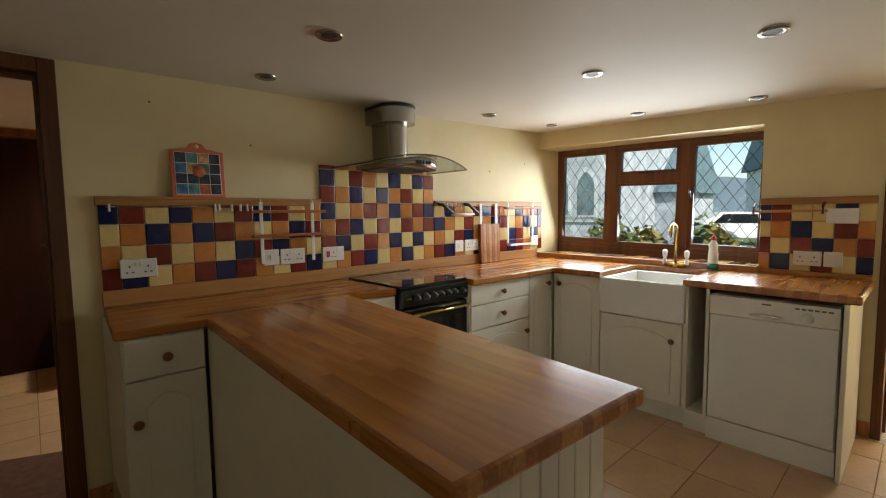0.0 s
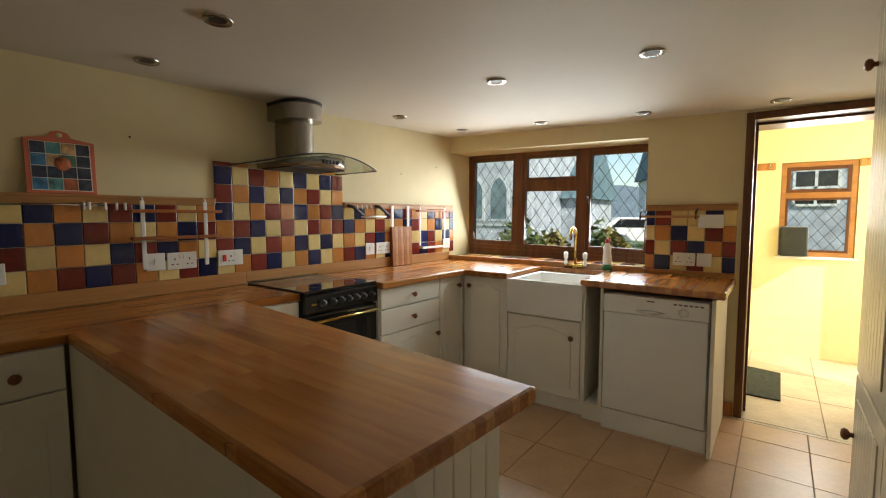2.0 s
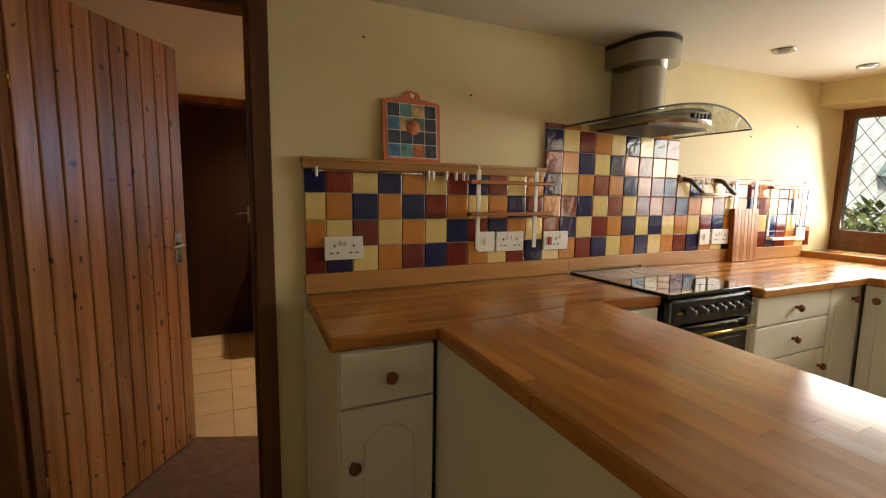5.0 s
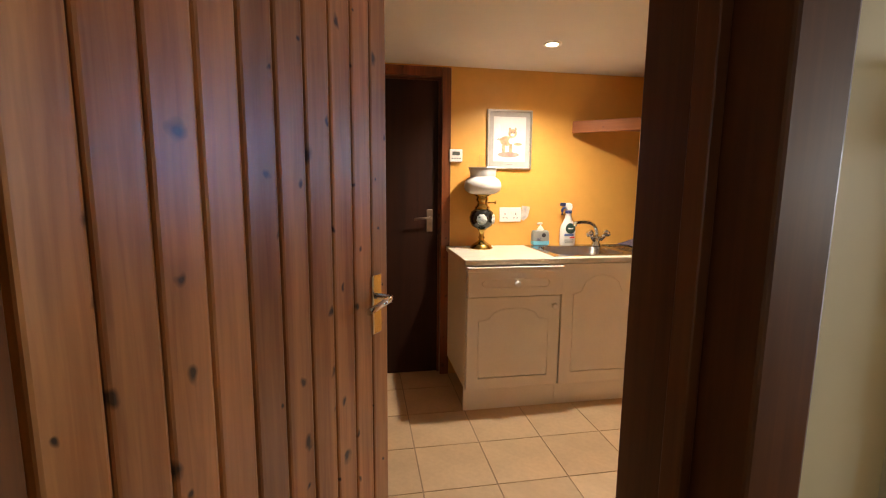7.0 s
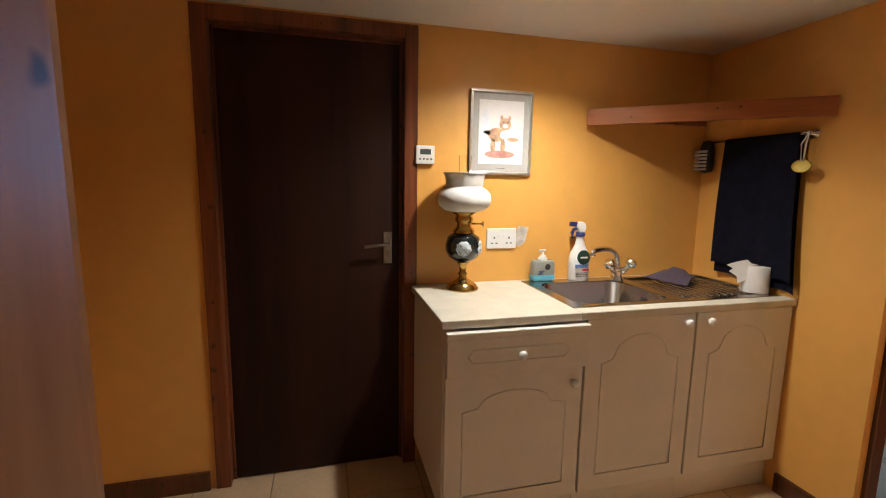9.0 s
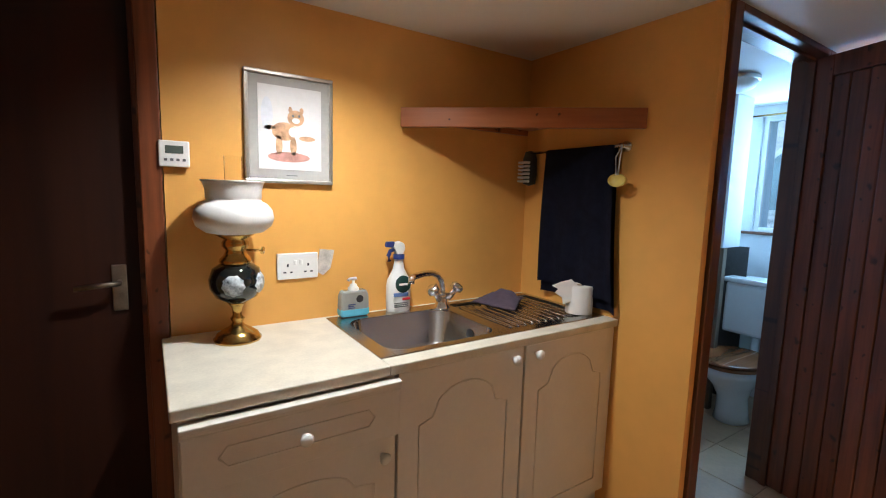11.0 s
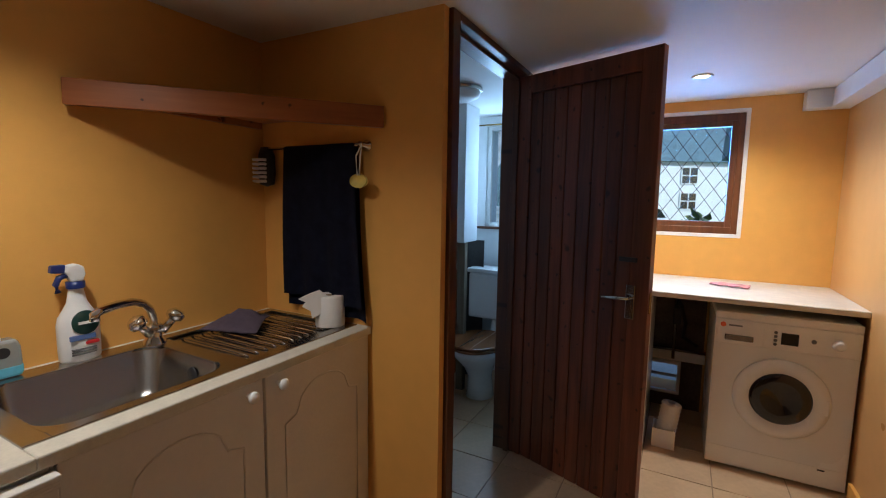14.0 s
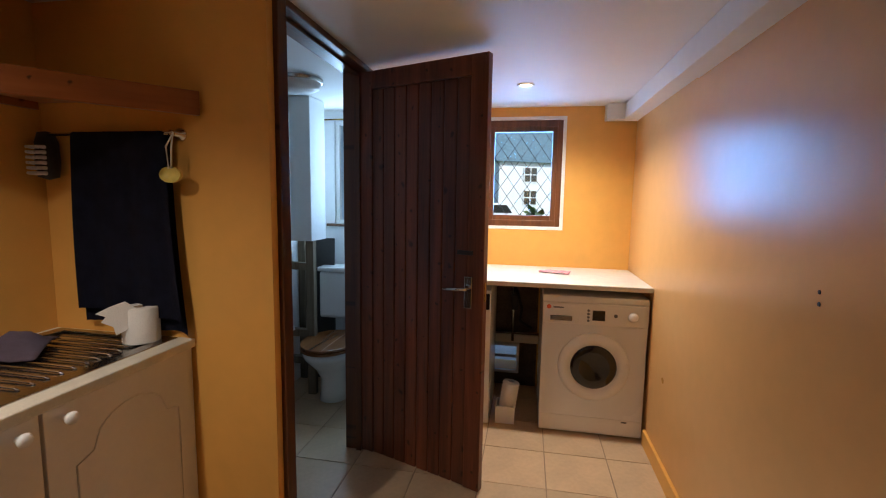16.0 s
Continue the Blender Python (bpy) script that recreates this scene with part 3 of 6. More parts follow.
for z in (0.25, 1.62):
    part("hinge", tube([(-0.006, 0.0, z - 0.04), (-0.006, 0.0, z + 0.04)], 0.007), BRASS, kd, "brass hinge")


# ---- kitchen units ----
def knob(parent, x, z, y=0.0, material=KNOB_WOOD, s=1.0):
    part("knob", lathe([(0.008 * s, 0), (0.007 * s, 0.012), (0.016 * s, 0.018), (0.018 * s, 0.026), (0.012 * s, 0.033), (0, 0.035)], 16, pose(x, y, z, 90)), material, parent, "turned wooden knob" if material is KNOB_WOOD else "white knob with a metal centre")


def arch_outline(x0, x1, z0, z1, rise, shoulder=0.0):
    """A panel whose top is an arch, with flat shoulders if asked."""
    pts = [(x0, z0), (x1, z0), (x1, z1 - rise)]
    a, b = x0 + shoulder, x1 - shoulder
    n = 12
    for i in range(n + 1):
        t = i / n
        if shoulder:
            up_ = 0.14 + 0.86 * math.sqrt(max(0, 1 - (2 * t - 1) ** 2))
        else:
            up_ = math.sin(math.pi * t)
        pts.append((b + (a - b) * t, z1 - rise + rise * up_))
    pts.append((x0, z1 - rise))
    out = []
    for p in pts:
        if not out or (abs(p[0] - out[-1][0]) + abs(p[1] - out[-1][1])) > 1e-4:
            out.append(p)
    return out


def door_front(parent, x0, x1, z0, z1, material, knob_at=None, rise=0.05, style="raised", knob_mat=KNOB_WOOD, margin=0.06, shoulder=0.0):
    d = part("door", B(x0 + 0.002, x1 - 0.002, -0.019, 0, z0 + 0.002, z1 - 0.002, bev=0.003), material, parent)
    o = arch_outline(x0 + margin, x1 - margin, z0 + margin, z1 - margin, rise, shoulder)
    if style == "raised":
        part("panel", upright(o, -0.0245, -0.018, 0.004), material, d)
    else:
        pts = [Vector((x, -0.019, z)) for x, z in o]
        part("moulding", tube(pts + [pts[0]], 0.0035, 6), material, d)
    if knob_at:
        knob(d, knob_at[0], knob_at[1], -0.019, knob_mat)
    return d


def drawer_front(parent, x0, x1, z0, z1, material, knob_mat=KNOB_WOOD):
    d = part("drawer", B(x0 + 0.002, x1 - 0.002, -0.019, 0, z0 + 0.002, z1 - 0.002, bev=0.004), material, parent)
    knob(d, (x0 + x1) / 2, (z0 + z1) / 2, -0.019, knob_mat)
    return d


def carcass(parent, w, depth, material, z0=0.14, z1=0.868, plinth=0.05):
    part("body", B(0, w, 0.001, depth, z0, z1), material, parent)
    part("plinth", B(0, w, plinth, plinth + 0.018, 0, z0), material, parent)


# cabinet at the end of the run, beside the door
c = thing("base_cabinet", pose(0.232, 2.066, 0), "cream base cabinet with one drawer and an arched door", "cabinet")
carcass(c, 0.278, 0.53, CREAM_CAB)
drawer_front(c, 0.004, 0.276, 0.715, 0.867, CREAM_CAB)
door_front(c, 0.004, 0.276, 0.14, 0.712, CREAM_CAB, (0.036, 0.555), 0.045, margin=0.062)
# peninsula: plain panel, boarded end
p = thing("peninsula_unit", pose(0, 0, 0), "cream peninsula unit with a plain side and boarded end", "cabinet")
part("side_panel", prism([(0.484, 0.62), (0.502, 0.62), (0.540, 2.06), (0.522, 2.06)], 0.0, 0.868), CREAM_CAB, p)
part("far_panel", prism([(0.985, 0.62), (1.003, 0.62), (1.17, 2.09), (1.152, 2.09)], 0.0, 0.868), CREAM_CAB, p)
for i in range(8):
    x = 0.480 + i * 0.0655
    part("board", B(x + 0.001, x + 0.0645, 0.602, 0.618, 0.0, 0.868, bev=0.005), CREAM_CAB, p)
c = thing("base_cabinet", pose(1.178, 2.10, 0), "narrow cream cabinet between peninsula and cooker", "cabinet")
carcass(c, 0.305, 0.5, CREAM_CAB)
door_front(c, 0.0, 0.305, 0.14, 0.867, CREAM_CAB, None)


def worktop(name, outline, material, label, z0=0.870, z1=0.911):
    return single(name, prism(outline, z0, z1, 0.008), material, label, "worktop")


peninsula_top = worktop("worktop", [(0.452, 0.556), (1.035, 0.522), (1.20, 2.100), (0.515, 2.042)], STAVE_Y, "varnished beech block peninsula worktop with a rounded edge")
worktop("worktop", [(0.212, 2.060), (0.515, 2.051), (1.198, 2.104), (1.487, 2.072), (1.487, 2.60), (0.240, 2.60)], STAVE_X, "beech block worktop beside the cooker", 0.870, 0.9105)
worktop("worktop", [(2.008, 1.985), (2.85, 1.965), (2.85, 1.60), (3.42, 1.60), (3.42, 1.08), (2.85, 1.075), (2.80, 0.285), (3.474, 0.285), (3.474, 2.60), (2.008, 2.60)], STAVE_X, "beech block worktop round the corner sink run")

STAVE = wood("beech_stave", (0.36, 0.124, 0.029), (0.51, 0.205, 0.053), 0.18, 1, 26, obj=0.21)
PEN = [Vector((0.462, 0.566)), Vector((1.026, 0.532)), Vector((1.191, 2.098)), Vector((0.525, 2.041))]


def on_top(u, v):
    return PEN[0].lerp(PEN[1], u).lerp(PEN[3].lerp(PEN[2], u), v)


rng = random.Random(21)
for i in range(15):
    v0 = 0.0
    while v0 < 1:
        v1 = v0 + rng.uniform(0.26, 0.5)
        v1 = 1.0 if v1 > 0.88 else v1
        u0, u1 = i / 15 + 0.0002, (i + 1) / 15 - 0.0002
        q = [on_top(a, b) for a, b in ((u0, v0 + 0.0002), (u1, v0 + 0.0002), (u1, v1 - 0.0002), (u0, v1 - 0.0002))]
        mid = (q[0] + q[2]) / 2
        part("stave", prism([tuple(p - mid) for p in q], 0.9085, 0.9116), STAVE, peninsula_top, m=pose(mid.x, mid.y, 0))
        v0 = v1

# drawers, corner doors, sink unit
c = thing("base_cabinet", pose(2.010, 2.028, 0), "cream drawer unit with two drawers and an arched door", "cabinet")
carcass(c, 0.60, 0.55, CREAM_CAB)
drawer_front(c, 0.004, 0.598, 0.735, 0.867, CREAM_CAB)
drawer_front(c, 0.004, 0.598, 0.575, 0.732, CREAM_CAB)
door_front(c, 0.004, 0.598, 0.14, 0.572, CREAM_CAB, (0.555, 0.485), 0.05)
c = thing("corner_cabinet", pose(2.613, 2.028, 0), "cream corner cabinet with two narrow arched doors", "cabinet")
part("body", joined((0, 0.86, 0.03, 0.56, 0.14, 0.868)), CREAM_CAB, c)
part("post", B(0.262, 0.287, -0.03, 0.0, 0.10, 0.868), CREAM_CAB, c)
door_front(c, 0.002, 0.262, 0.14, 0.867, CREAM_CAB, (0.215, 0.795), 0.035, margin=0.05)
part("plinth", B(0, 0.35, 0.06, 0.078, 0, 0.14), CREAM_CAB, c)
c = thing("base_cabinet", pose(2.90, 1.985, 0, 0, 0, -90), "cream corner door below the beech worktop", "cabinet")
carcass(c, 0.375, 0.5, CREAM_CAB)
door_front(c, 0.002, 0.375, 0.14, 0.867, CREAM_CAB, (0.06, 0.795), 0.035, margin=0.06)
c = thing("sink_cabinet", pose(2.872, 1.598, 0, 0, 0, -90), "cream cabinet with a wide arched door under the sink", "cabinet")
carcass(c, 0.535, 0.55, CREAM_CAB, z1=0.64)
door_front(c, 0.004, 0.53, 0.125, 0.635, CREAM_CAB, (0.475, 0.525), 0.05)
c = thing("open_shelf_unit", pose(2.862, 1.06, 0, 0, 0, -90), "narrow open cream slot beside the dishwasher", "cabinet")
part("side", B(0, 0.018, 0, 0.55, 0.10, 0.868), CREAM_CAB, c)
part("side", B(0.112, 0.13, 0, 0.55, 0.10, 0.868), CREAM_CAB, c)
part("floor_board", B(0.018, 0.112, 0.004, 0.55, 0.10, 0.118), CREAM_CAB, c)
part("back", B(0.018, 0.112, 0.53, 0.55, 0.118, 0.868), CREAM_CAB, c)
part("plinth", B(0, 0.13, 0.02, 0.038, 0, 0.10), CREAM_CAB, c)

# belfast sink
s = thing("butler_sink", pose(2.835, 1.594, 0.642, 0, 0, -90), "white glazed ceramic butler sink", "sink")
part("basin", joined((0, 0.54, 0, 0.035, 0, 0.235), (0, 0.54, 0.50, 0.535, 0, 0.235), (0, 0.035, 0.035, 0.50, 0, 0.235), (0.505, 0.54, 0.035, 0.50, 0, 0.235), (0.035, 0.505, 0.035, 0.50, 0, 0.03), bev=0.006), CERAMIC, s)

# dishwasher
d = thing("dishwasher", pose(2.83, 0.922, 0, 0, 0, -90), "white freestanding dishwasher with a dial and push buttons", "dishwasher")
part("body", B(0.002, 0.565, 0.03, 0.56, 0.10, 0.845, bev=0.004), WHITE, d)
part("door", B(0.006, 0.561, 0, 0.03, 0.135, 0.735, bev=0.005), ENAMEL, d)
cp = part("control_panel", B(0.004, 0.563, -0.008, 0.03, 0.737, 0.843, bev=0.006), WHITE, d)
part("handle", upright([(0.19, 0.762), (0.25, 0.753), (0.31, 0.755), (0.35, 0.764), (0.30, 0.770), (0.24, 0.771)], -0.016, -0.006, 0.002), STEEL, cp, "recessed grip")
part("dial", lathe([(0.026, 0), (0.024, 0.012), (0, 0.013)], 24, pose(0.44, -0.008, 0.775, 90)), WHITE, cp)
for i in range(6):
    part("button", B(0.39 + i * 0.026, 0.408 + i * 0.026, -0.012, -0.008, 0.815, 0.823), GREY_TXT, cp)
part("badge", B(0.25, 0.29, -0.0095, -0.008, 0.818, 0.826), GREY_TXT, cp)
part("plinth", B(0, 0.567, 0.012, 0.03, 0, 0.125), WHITE, d)
single("end_panel", B(2.79, 3.45, 0.325, 0.345, 0, 0.868, bev=0.002), CREAM_CAB, "cream end panel beside the dishwasher", "panel")

# cooker
k = thing("cooker", pose(1.490, 2.04, 0), "black electric cooker with a ceramic hob and brass oven bar", "cooker")
part("body", B(0.002, 0.516, 0.03, 0.55, 0.04, 0.88), BLACK, k)
part("hob", B(0, 0.518, 0.0, 0.555, 0.903, 0.920, bev=0.004), BLACK_GLASS, k, "glossy black glass hob")
pn = part("control_panel", prism([(0.0, -0.012), (0.518, -0.012), (0.518, 0.03), (0.0, 0.03)], 0.795, 0.898, 0.01), BLACK, k)
for i, x in enumerate((0.10, 0.17, 0.23, 0.285, 0.34, 0.395, 0.46)):
    part("dial", lathe([(0.020, 0), (0.019, 0.008), (0.013, 0.012), (0.012, 0.028), (0, 0.029)], 18, pose(x, -0.012, 0.848, 90)), BLACK_MATT, pn)
part("badge", B(0.03, 0.065, -0.014, -0.011, 0.842, 0.852), BRASS, pn)
dr = part("grill_door", B(0.006, 0.512, -0.004, 0.03, 0.56, 0.785, bev=0.005), BLACK, k)
part("glass", B(0.06, 0.458, -0.007, -0.003, 0.575, 0.71, bev=0.002), BLACK_GLASS, dr)
part("handle", tube([(0.03, -0.04, 0.755), (0.488, -0.04, 0.755)], 0.009), BRASS, dr, "brass bar handle")
for x in (0.05, 0.468):
    part("bracket", tube([(x, -0.003, 0.755), (x, -0.038, 0.755)], 0.007), BRASS, dr)
dr = part("oven_door", B(0.006, 0.512, -0.004, 0.03, 0.10, 0.555, bev=0.005), BLACK, k)
part("glass", B(0.07, 0.448, -0.007, -0.003, 0.16, 0.47, bev=0.002), BLACK_GLASS, dr)
part("handle", tube([(0.03, -0.04, 0.525), (0.488, -0.04, 0.525)], 0.009), BRASS, dr, "brass bar handle")
part("plinth", B(0.01, 0.508, 0.04, 0.06, 0, 0.095), BLACK_MATT, k)
for x in (0.14, 0.38):
    for y in (0.16, 0.40):
        part("ring", lathe([(0.085, 0.9202), (0.087, 0.9206), (0.085, 0.9207), (0.083, 0.9202)], 32, pose(x, y, 0)), GREY_TXT, k)

# extractor hood
h = thing("extractor_hood", pose(1.795, HW, 0), "steel chimney extractor hood with a curved glass canopy", "extractor hood")


def rounded_front(w, d, r, n=8):
    pts = [(-w, 0), (-w, -d + r)]
    pts += [(-w + r - r * math.cos(a), -d + r - r * math.sin(a)) for a in [i * math.pi / 2 / n for i in range(1, n + 1)]]
    pts += [(w - r + r * math.sin(a), -d + r - r * math.cos(a)) for a in [i * math.pi / 2 / n for i in range(0, n + 1)]]
    return pts + [(w, 0)]


part("flue", prism(rounded_front(0.076, 0.230, 0.074), 1.66, 1.91), STEEL, h)
part("collar", prism(rounded_front(0.127, 0.282, 0.125), 1.893, 1.985), STEEL, h)
# Black ring drawn in place of the dark gap between collar and ceiling.
part("ceiling_gap", prism(rounded_front(0.129, 0.285, 0.127), 1.985, 2.004), BLACK_MATT, h, "dark rough gap at the ceiling")
bm = bmesh.new()
n = 20
top = []
for i in range(n + 1):
    u = i / n * 2 - 1
    top.append((u * 0.385, 1.665 - 0.062 * u * u))
for z_off in (0, 0.006):
    g = [[bm.verts.new((x, -y, z + z_off)) for y in (0.0, 0.30, 0.42 + 0.06 * (1 - (x / 0.385) ** 2))] for x, z in top]
    for a, b in zip(g, g[1:]):
        for q in range(2):
            bm.faces.new((a[q], b[q], b[q + 1], a[q + 1])).smooth = True
part("canopy", bm, HOOD_GLASS, h, "curved clear glass canopy")
part("canopy_edge", tube([(x, -(0.42 + 0.06 * (1 - (x / 0.385) ** 2)), z + 0.003) for x, z in top], 0.004, 6), BLACK_MATT, h)
for e in (-1, 1):
    part("canopy_edge", tube([(e * 0.385, -0.42, 1.606), (e * 0.385, 0, 1.606)], 0.004, 6), BLACK_MATT, h)
bm = bmesh.new()
n = 16
lo, hi = [], []
for i in range(n + 1):
    u = i / n * 2 - 1
    x, y = 0.215 * u, -0.26 - 0.17 * math.sqrt(max(0, 1 - u * u))
    lo.append(bm.verts.new((x, y, 1.60)))
    hi.append(bm.verts.new((x, y, 1.66 - 0.03 * u * u)))
bl = [bm.verts.new((-0.215, 0, 1.60)), bm.verts.new((0.215, 0, 1.60))]
bh = [bm.verts.new((-0.215, 0, 1.63)), bm.verts.new((0.215, 0, 1.63))]
for i in range(n):
    bm.faces.new((lo[i], lo[i + 1], hi[i + 1], hi[i])).smooth = True
bm.faces.new([bl[0], bl[1]] + lo[::-1]), bm.faces.new([bh[0], bh[1]] + hi[::-1])
bm.faces.new((bl[0], lo[0], hi[0], bh[0])), bm.faces.new((bl[1], lo[-1], hi[-1], bh[1]))
bmesh.ops.recalc_face_normals(bm, faces=bm.faces)
body = part("body", bm, STEEL, h)
for i in range(5):
    part("button", B(-0.05 + i * 0.024, -0.036 + i * 0.024, -0.438, -0.420, 1.618, 1.640, bev=0.002), BLACK_MATT, body)
part("filter", B(-0.19, 0.19, -0.33, -0.04, 1.594, 1.60), BLACK_MATT, body)


# sockets and switches
def socket(m, w, gangs, label, red=False, h=0.088):
    s = thing("wall_socket", m, label, "socket", "wall sockets")
    part("plate", B(0, w, -0.010, 0, 0, h, bev=0.003), WHITE, s)
    for g in range(gangs):
        cx = w * (g + 0.5) / gangs
        for dx, dz, ww, hh in ((-0.003, 0.048, 0.006, 0.010), (-0.016, 0.024, 0.010, 0.005), (0.007, 0.024, 0.010, 0.005)):
            part("hole", B(cx + dx, cx + dx + ww, -0.0115, -0.0098, dz, dz + hh), BLACK_MATT, s)
        part("rocker", B(cx + (0.022 if g == 0 else -0.032), cx + (0.032 if g == 0 else -0.022), -0.014, -0.0098, 0.055, 0.072, bev=0.001), WHITE, s)
    if red:
        part("red_switch", B(0.025, 0.045, -0.016, -0.0098, 0.025, 0.062, bev=0.002), RED_PLASTIC, s, "red cooker switch")
    return s


HY = HW - 0.018
socket(pose(0.310, HY, 1.036), 0.146, 2, "white double wall socket on the tiles")
s = socket(pose(0.965, HY, 1.040), 0.086, 0, "white single switch plate on the tiles")
part("rocker", B(0.035, 0.05, -0.015, -0.0098, 0.03, 0.06), WHITE, s)
socket(pose(1.060, HY, 1.038), 0.146, 2, "white double wall socket on the tiles")
socket(pose(1.322, HY, 1.034), 0.146, 1, "white cooker switch with a red rocker", True)
s = socket(BEND @ pose(2.44, HY, 1.020), 0.086, 0, "white single switch plate on the tiles")
part("rocker", B(0.035, 0.05, -0.015, -0.0098, 0.03, 0.06), WHITE, s)
socket(BEND @ pose(2.545, HY, 1.020), 0.146, 2, "white double wall socket on the tiles")
socket(BEND @ pose(3.36, HY, 1.020), 0.100, 1, "white wall socket near the window")
WX = 3.482
s = socket(pose(WX, 0.512, 1.232, 0, 0, -90), 0.146, 0, "white four-gang light switch")
for i in range(4):
    part("rocker", B(0.028 + i * 0.026, 0.036 + i * 0.026, -0.015, -0.0098, 0.035, 0.055), WHITE, s)
socket(pose(WX, 0.657, 0.975, 0, 0, -90), 0.136, 2, "white double wall socket by the dishwasher")
s = socket(pose(WX, 0.512, 0.975, 0, 0, -90), 0.086, 0, "white fused switch plate")
part("rocker", B(0.035, 0.05, -0.015, -0.0098, 0.03, 0.06), WHITE, s)


# utensil racks and hooks
def rack(m, w, label, bars, tall):
    r = thing("hanging_rack", m, label, "rack")
    for x in (0, w):
        part("strap", B(x, x + 0.020, -0.030, -0.024, -tall, 0.0, bev=0.002), WHITE, r, "white metal strap")
        part("hook", tube([(x + 0.01, -0.03, 0), (x + 0.01, -0.03, 0.012), (x + 0.01, -0.018, 0.018)], 0.004, 6), WHITE, r)
    for z in bars:
        part("bar", B(-0.05, w + 0.08, -0.072, -0.034, z - 0.008, z + 0.008, bev=0.003), SHELF_PINE, r, "slim wooden rail")
    return r


rack(pose(0.942, HY, 1.392), 0.30, "wooden two-bar rack on white straps", (-0.052, -0.185), 0.34)
rack(BEND @ pose(3.02, HY, 1.388), 0.33, "white wire rack hanging on the tiles", (-0.03,), 0.33)
rk = thing("hanging_rack", BEND @ pose(0, HY, 0), "white plate rack hanging below the rail", "rack")
for x in (2.70, 2.88):
    part("strap", B(x, x + 0.028, -0.02, -0.014, 1.22, 1.395, bev=0.002), WHITE, rk)
part("shelf", B(3.03, 3.36, -0.06, -0.02, 1.035, 1.05), WHITE, rk)
hr = thing("hook_rail", pose(0.27, HW - 0.03, 1.366), "thin metal rod with small white hooks under the rail", "hook rail")
part("rod", tube([(0, 0, 0), (0.55, 0, 0)], 0.004, 6), STEEL, hr)
for x in (0.01, 0.45, 0.47, 0.53, 0.575, 0.61):
    part("hook", joined((x, x + 0.009, -0.012, 0.004, -0.022, 0.014), bev=0.002), WHITE, hr, "white hook")
for x0 in (2.27, 2.535):
    hk = thing("folding_bracket", BEND @ pose(x0, HY, 1.39), "black folding towel bracket", "bracket")
    part("arm", tube([(0, -0.01, 0), (0.03, -0.03, -0.005), (0.12, -0.05, -0.075)], 0.012, 8), BLACK_MATT, hk)
part("cross_rod", tube([(0.10, -0.05, -0.08), (0.34, -0.05, -0.08)], 0.008, 8), WHITE, hk, m=pose(-0.265, 0, 0))
for i in range(6):
    part("hook", tube([(2.36 + i * 0.045, HY - 0.012, 1.395), (2.36 + i * 0.045, HY - 0.02, 1.365)], 0.004, 6), WHITE, rk, m=pose(0, -HY, 0))
pr = thing("plate_rail", pose(3.47, 0.86, 1.305, 0, 0, -90), "slim rail on dark brackets over the tiles", "rail")
part("bar", B(-0.01, 0.36, -0.05, -0.03, -0.006, 0.010, bev=0.002), TRIM_PINE, pr)
for x in (0.0, 0.34):
    part("bracket", tube([(x, 0.0, 0.05), (x, -0.05, 0.03), (x, -0.05, -0.015)], 0.007, 6), BLACK_MATT, pr)

# picture board with a handle, standing on the rail
bd = thing("chopping_board", pose(0.537, HW - 0.022, 1.414, -5), "coral melamine chopping board printed with small holiday pictures", "chopping board")
o = [(0, 0), (0.243, 0), (0.245, 0.232), (0.165, 0.245), (0.150, 0.268), (0.120, 0.275), (0.092, 0.268), (0.078, 0.245), (0, 0.232)]
part("board", upright(o, -0.008, 0, 0.002), PINK, bd)
part("print", B(0.018, 0.227, -0.0095, -0.0075, 0.012, 0.222), PAPER, bd)
part("hole", lathe([(0.011, 0), (0.011, 0.001), (0, 0.001)], 16, pose(0.121, -0.008, 0.254, 90)), CREAM_WALL, bd)
PRINTS = [mat("print_" + n, c, 0.5, vary=0.7, scale=30) for n, c in (("blue", (0.06, 0.22, 0.40)), ("sand", (0.55, 0.35, 0.18)), ("green", (0.08, 0.18, 0.12)), ("dark", (0.04, 0.05, 0.08)), ("red", (0.50, 0.14, 0.06)), ("teal", (0.10, 0.30, 0.30)))]
for i in range(4):
    for j in range(4):
        part("picture", B(0.021 + i * 0.0515, 0.069 + i * 0.0515, -0.0105, -0.009, 0.015 + j * 0.052, 0.064 + j * 0.052), PRINTS[(i * 5 + j * 3 + i * j) % 6], bd)
part("motif", lathe([(0.03, 0), (0.028, 0.001), (0, 0.0015)], 20, pose(0.125, -0.0105, 0.13, 90)), PRINTS[4], bd)

# wooden blocks against the tiles
bk = thing("chopping_board", BEND @ pose(2.695, HY - 0.012, 0.913, -2), "striped wooden chopping block leaning on the tiles", "chopping board")
for i in range(7):
    part("stave", B(i * 0.032, i * 0.032 + 0.0316, -0.030, 0, 0, 0.315, bev=0.002), TRIM_PINE if i % 2 else SHELF_PINE, bk)

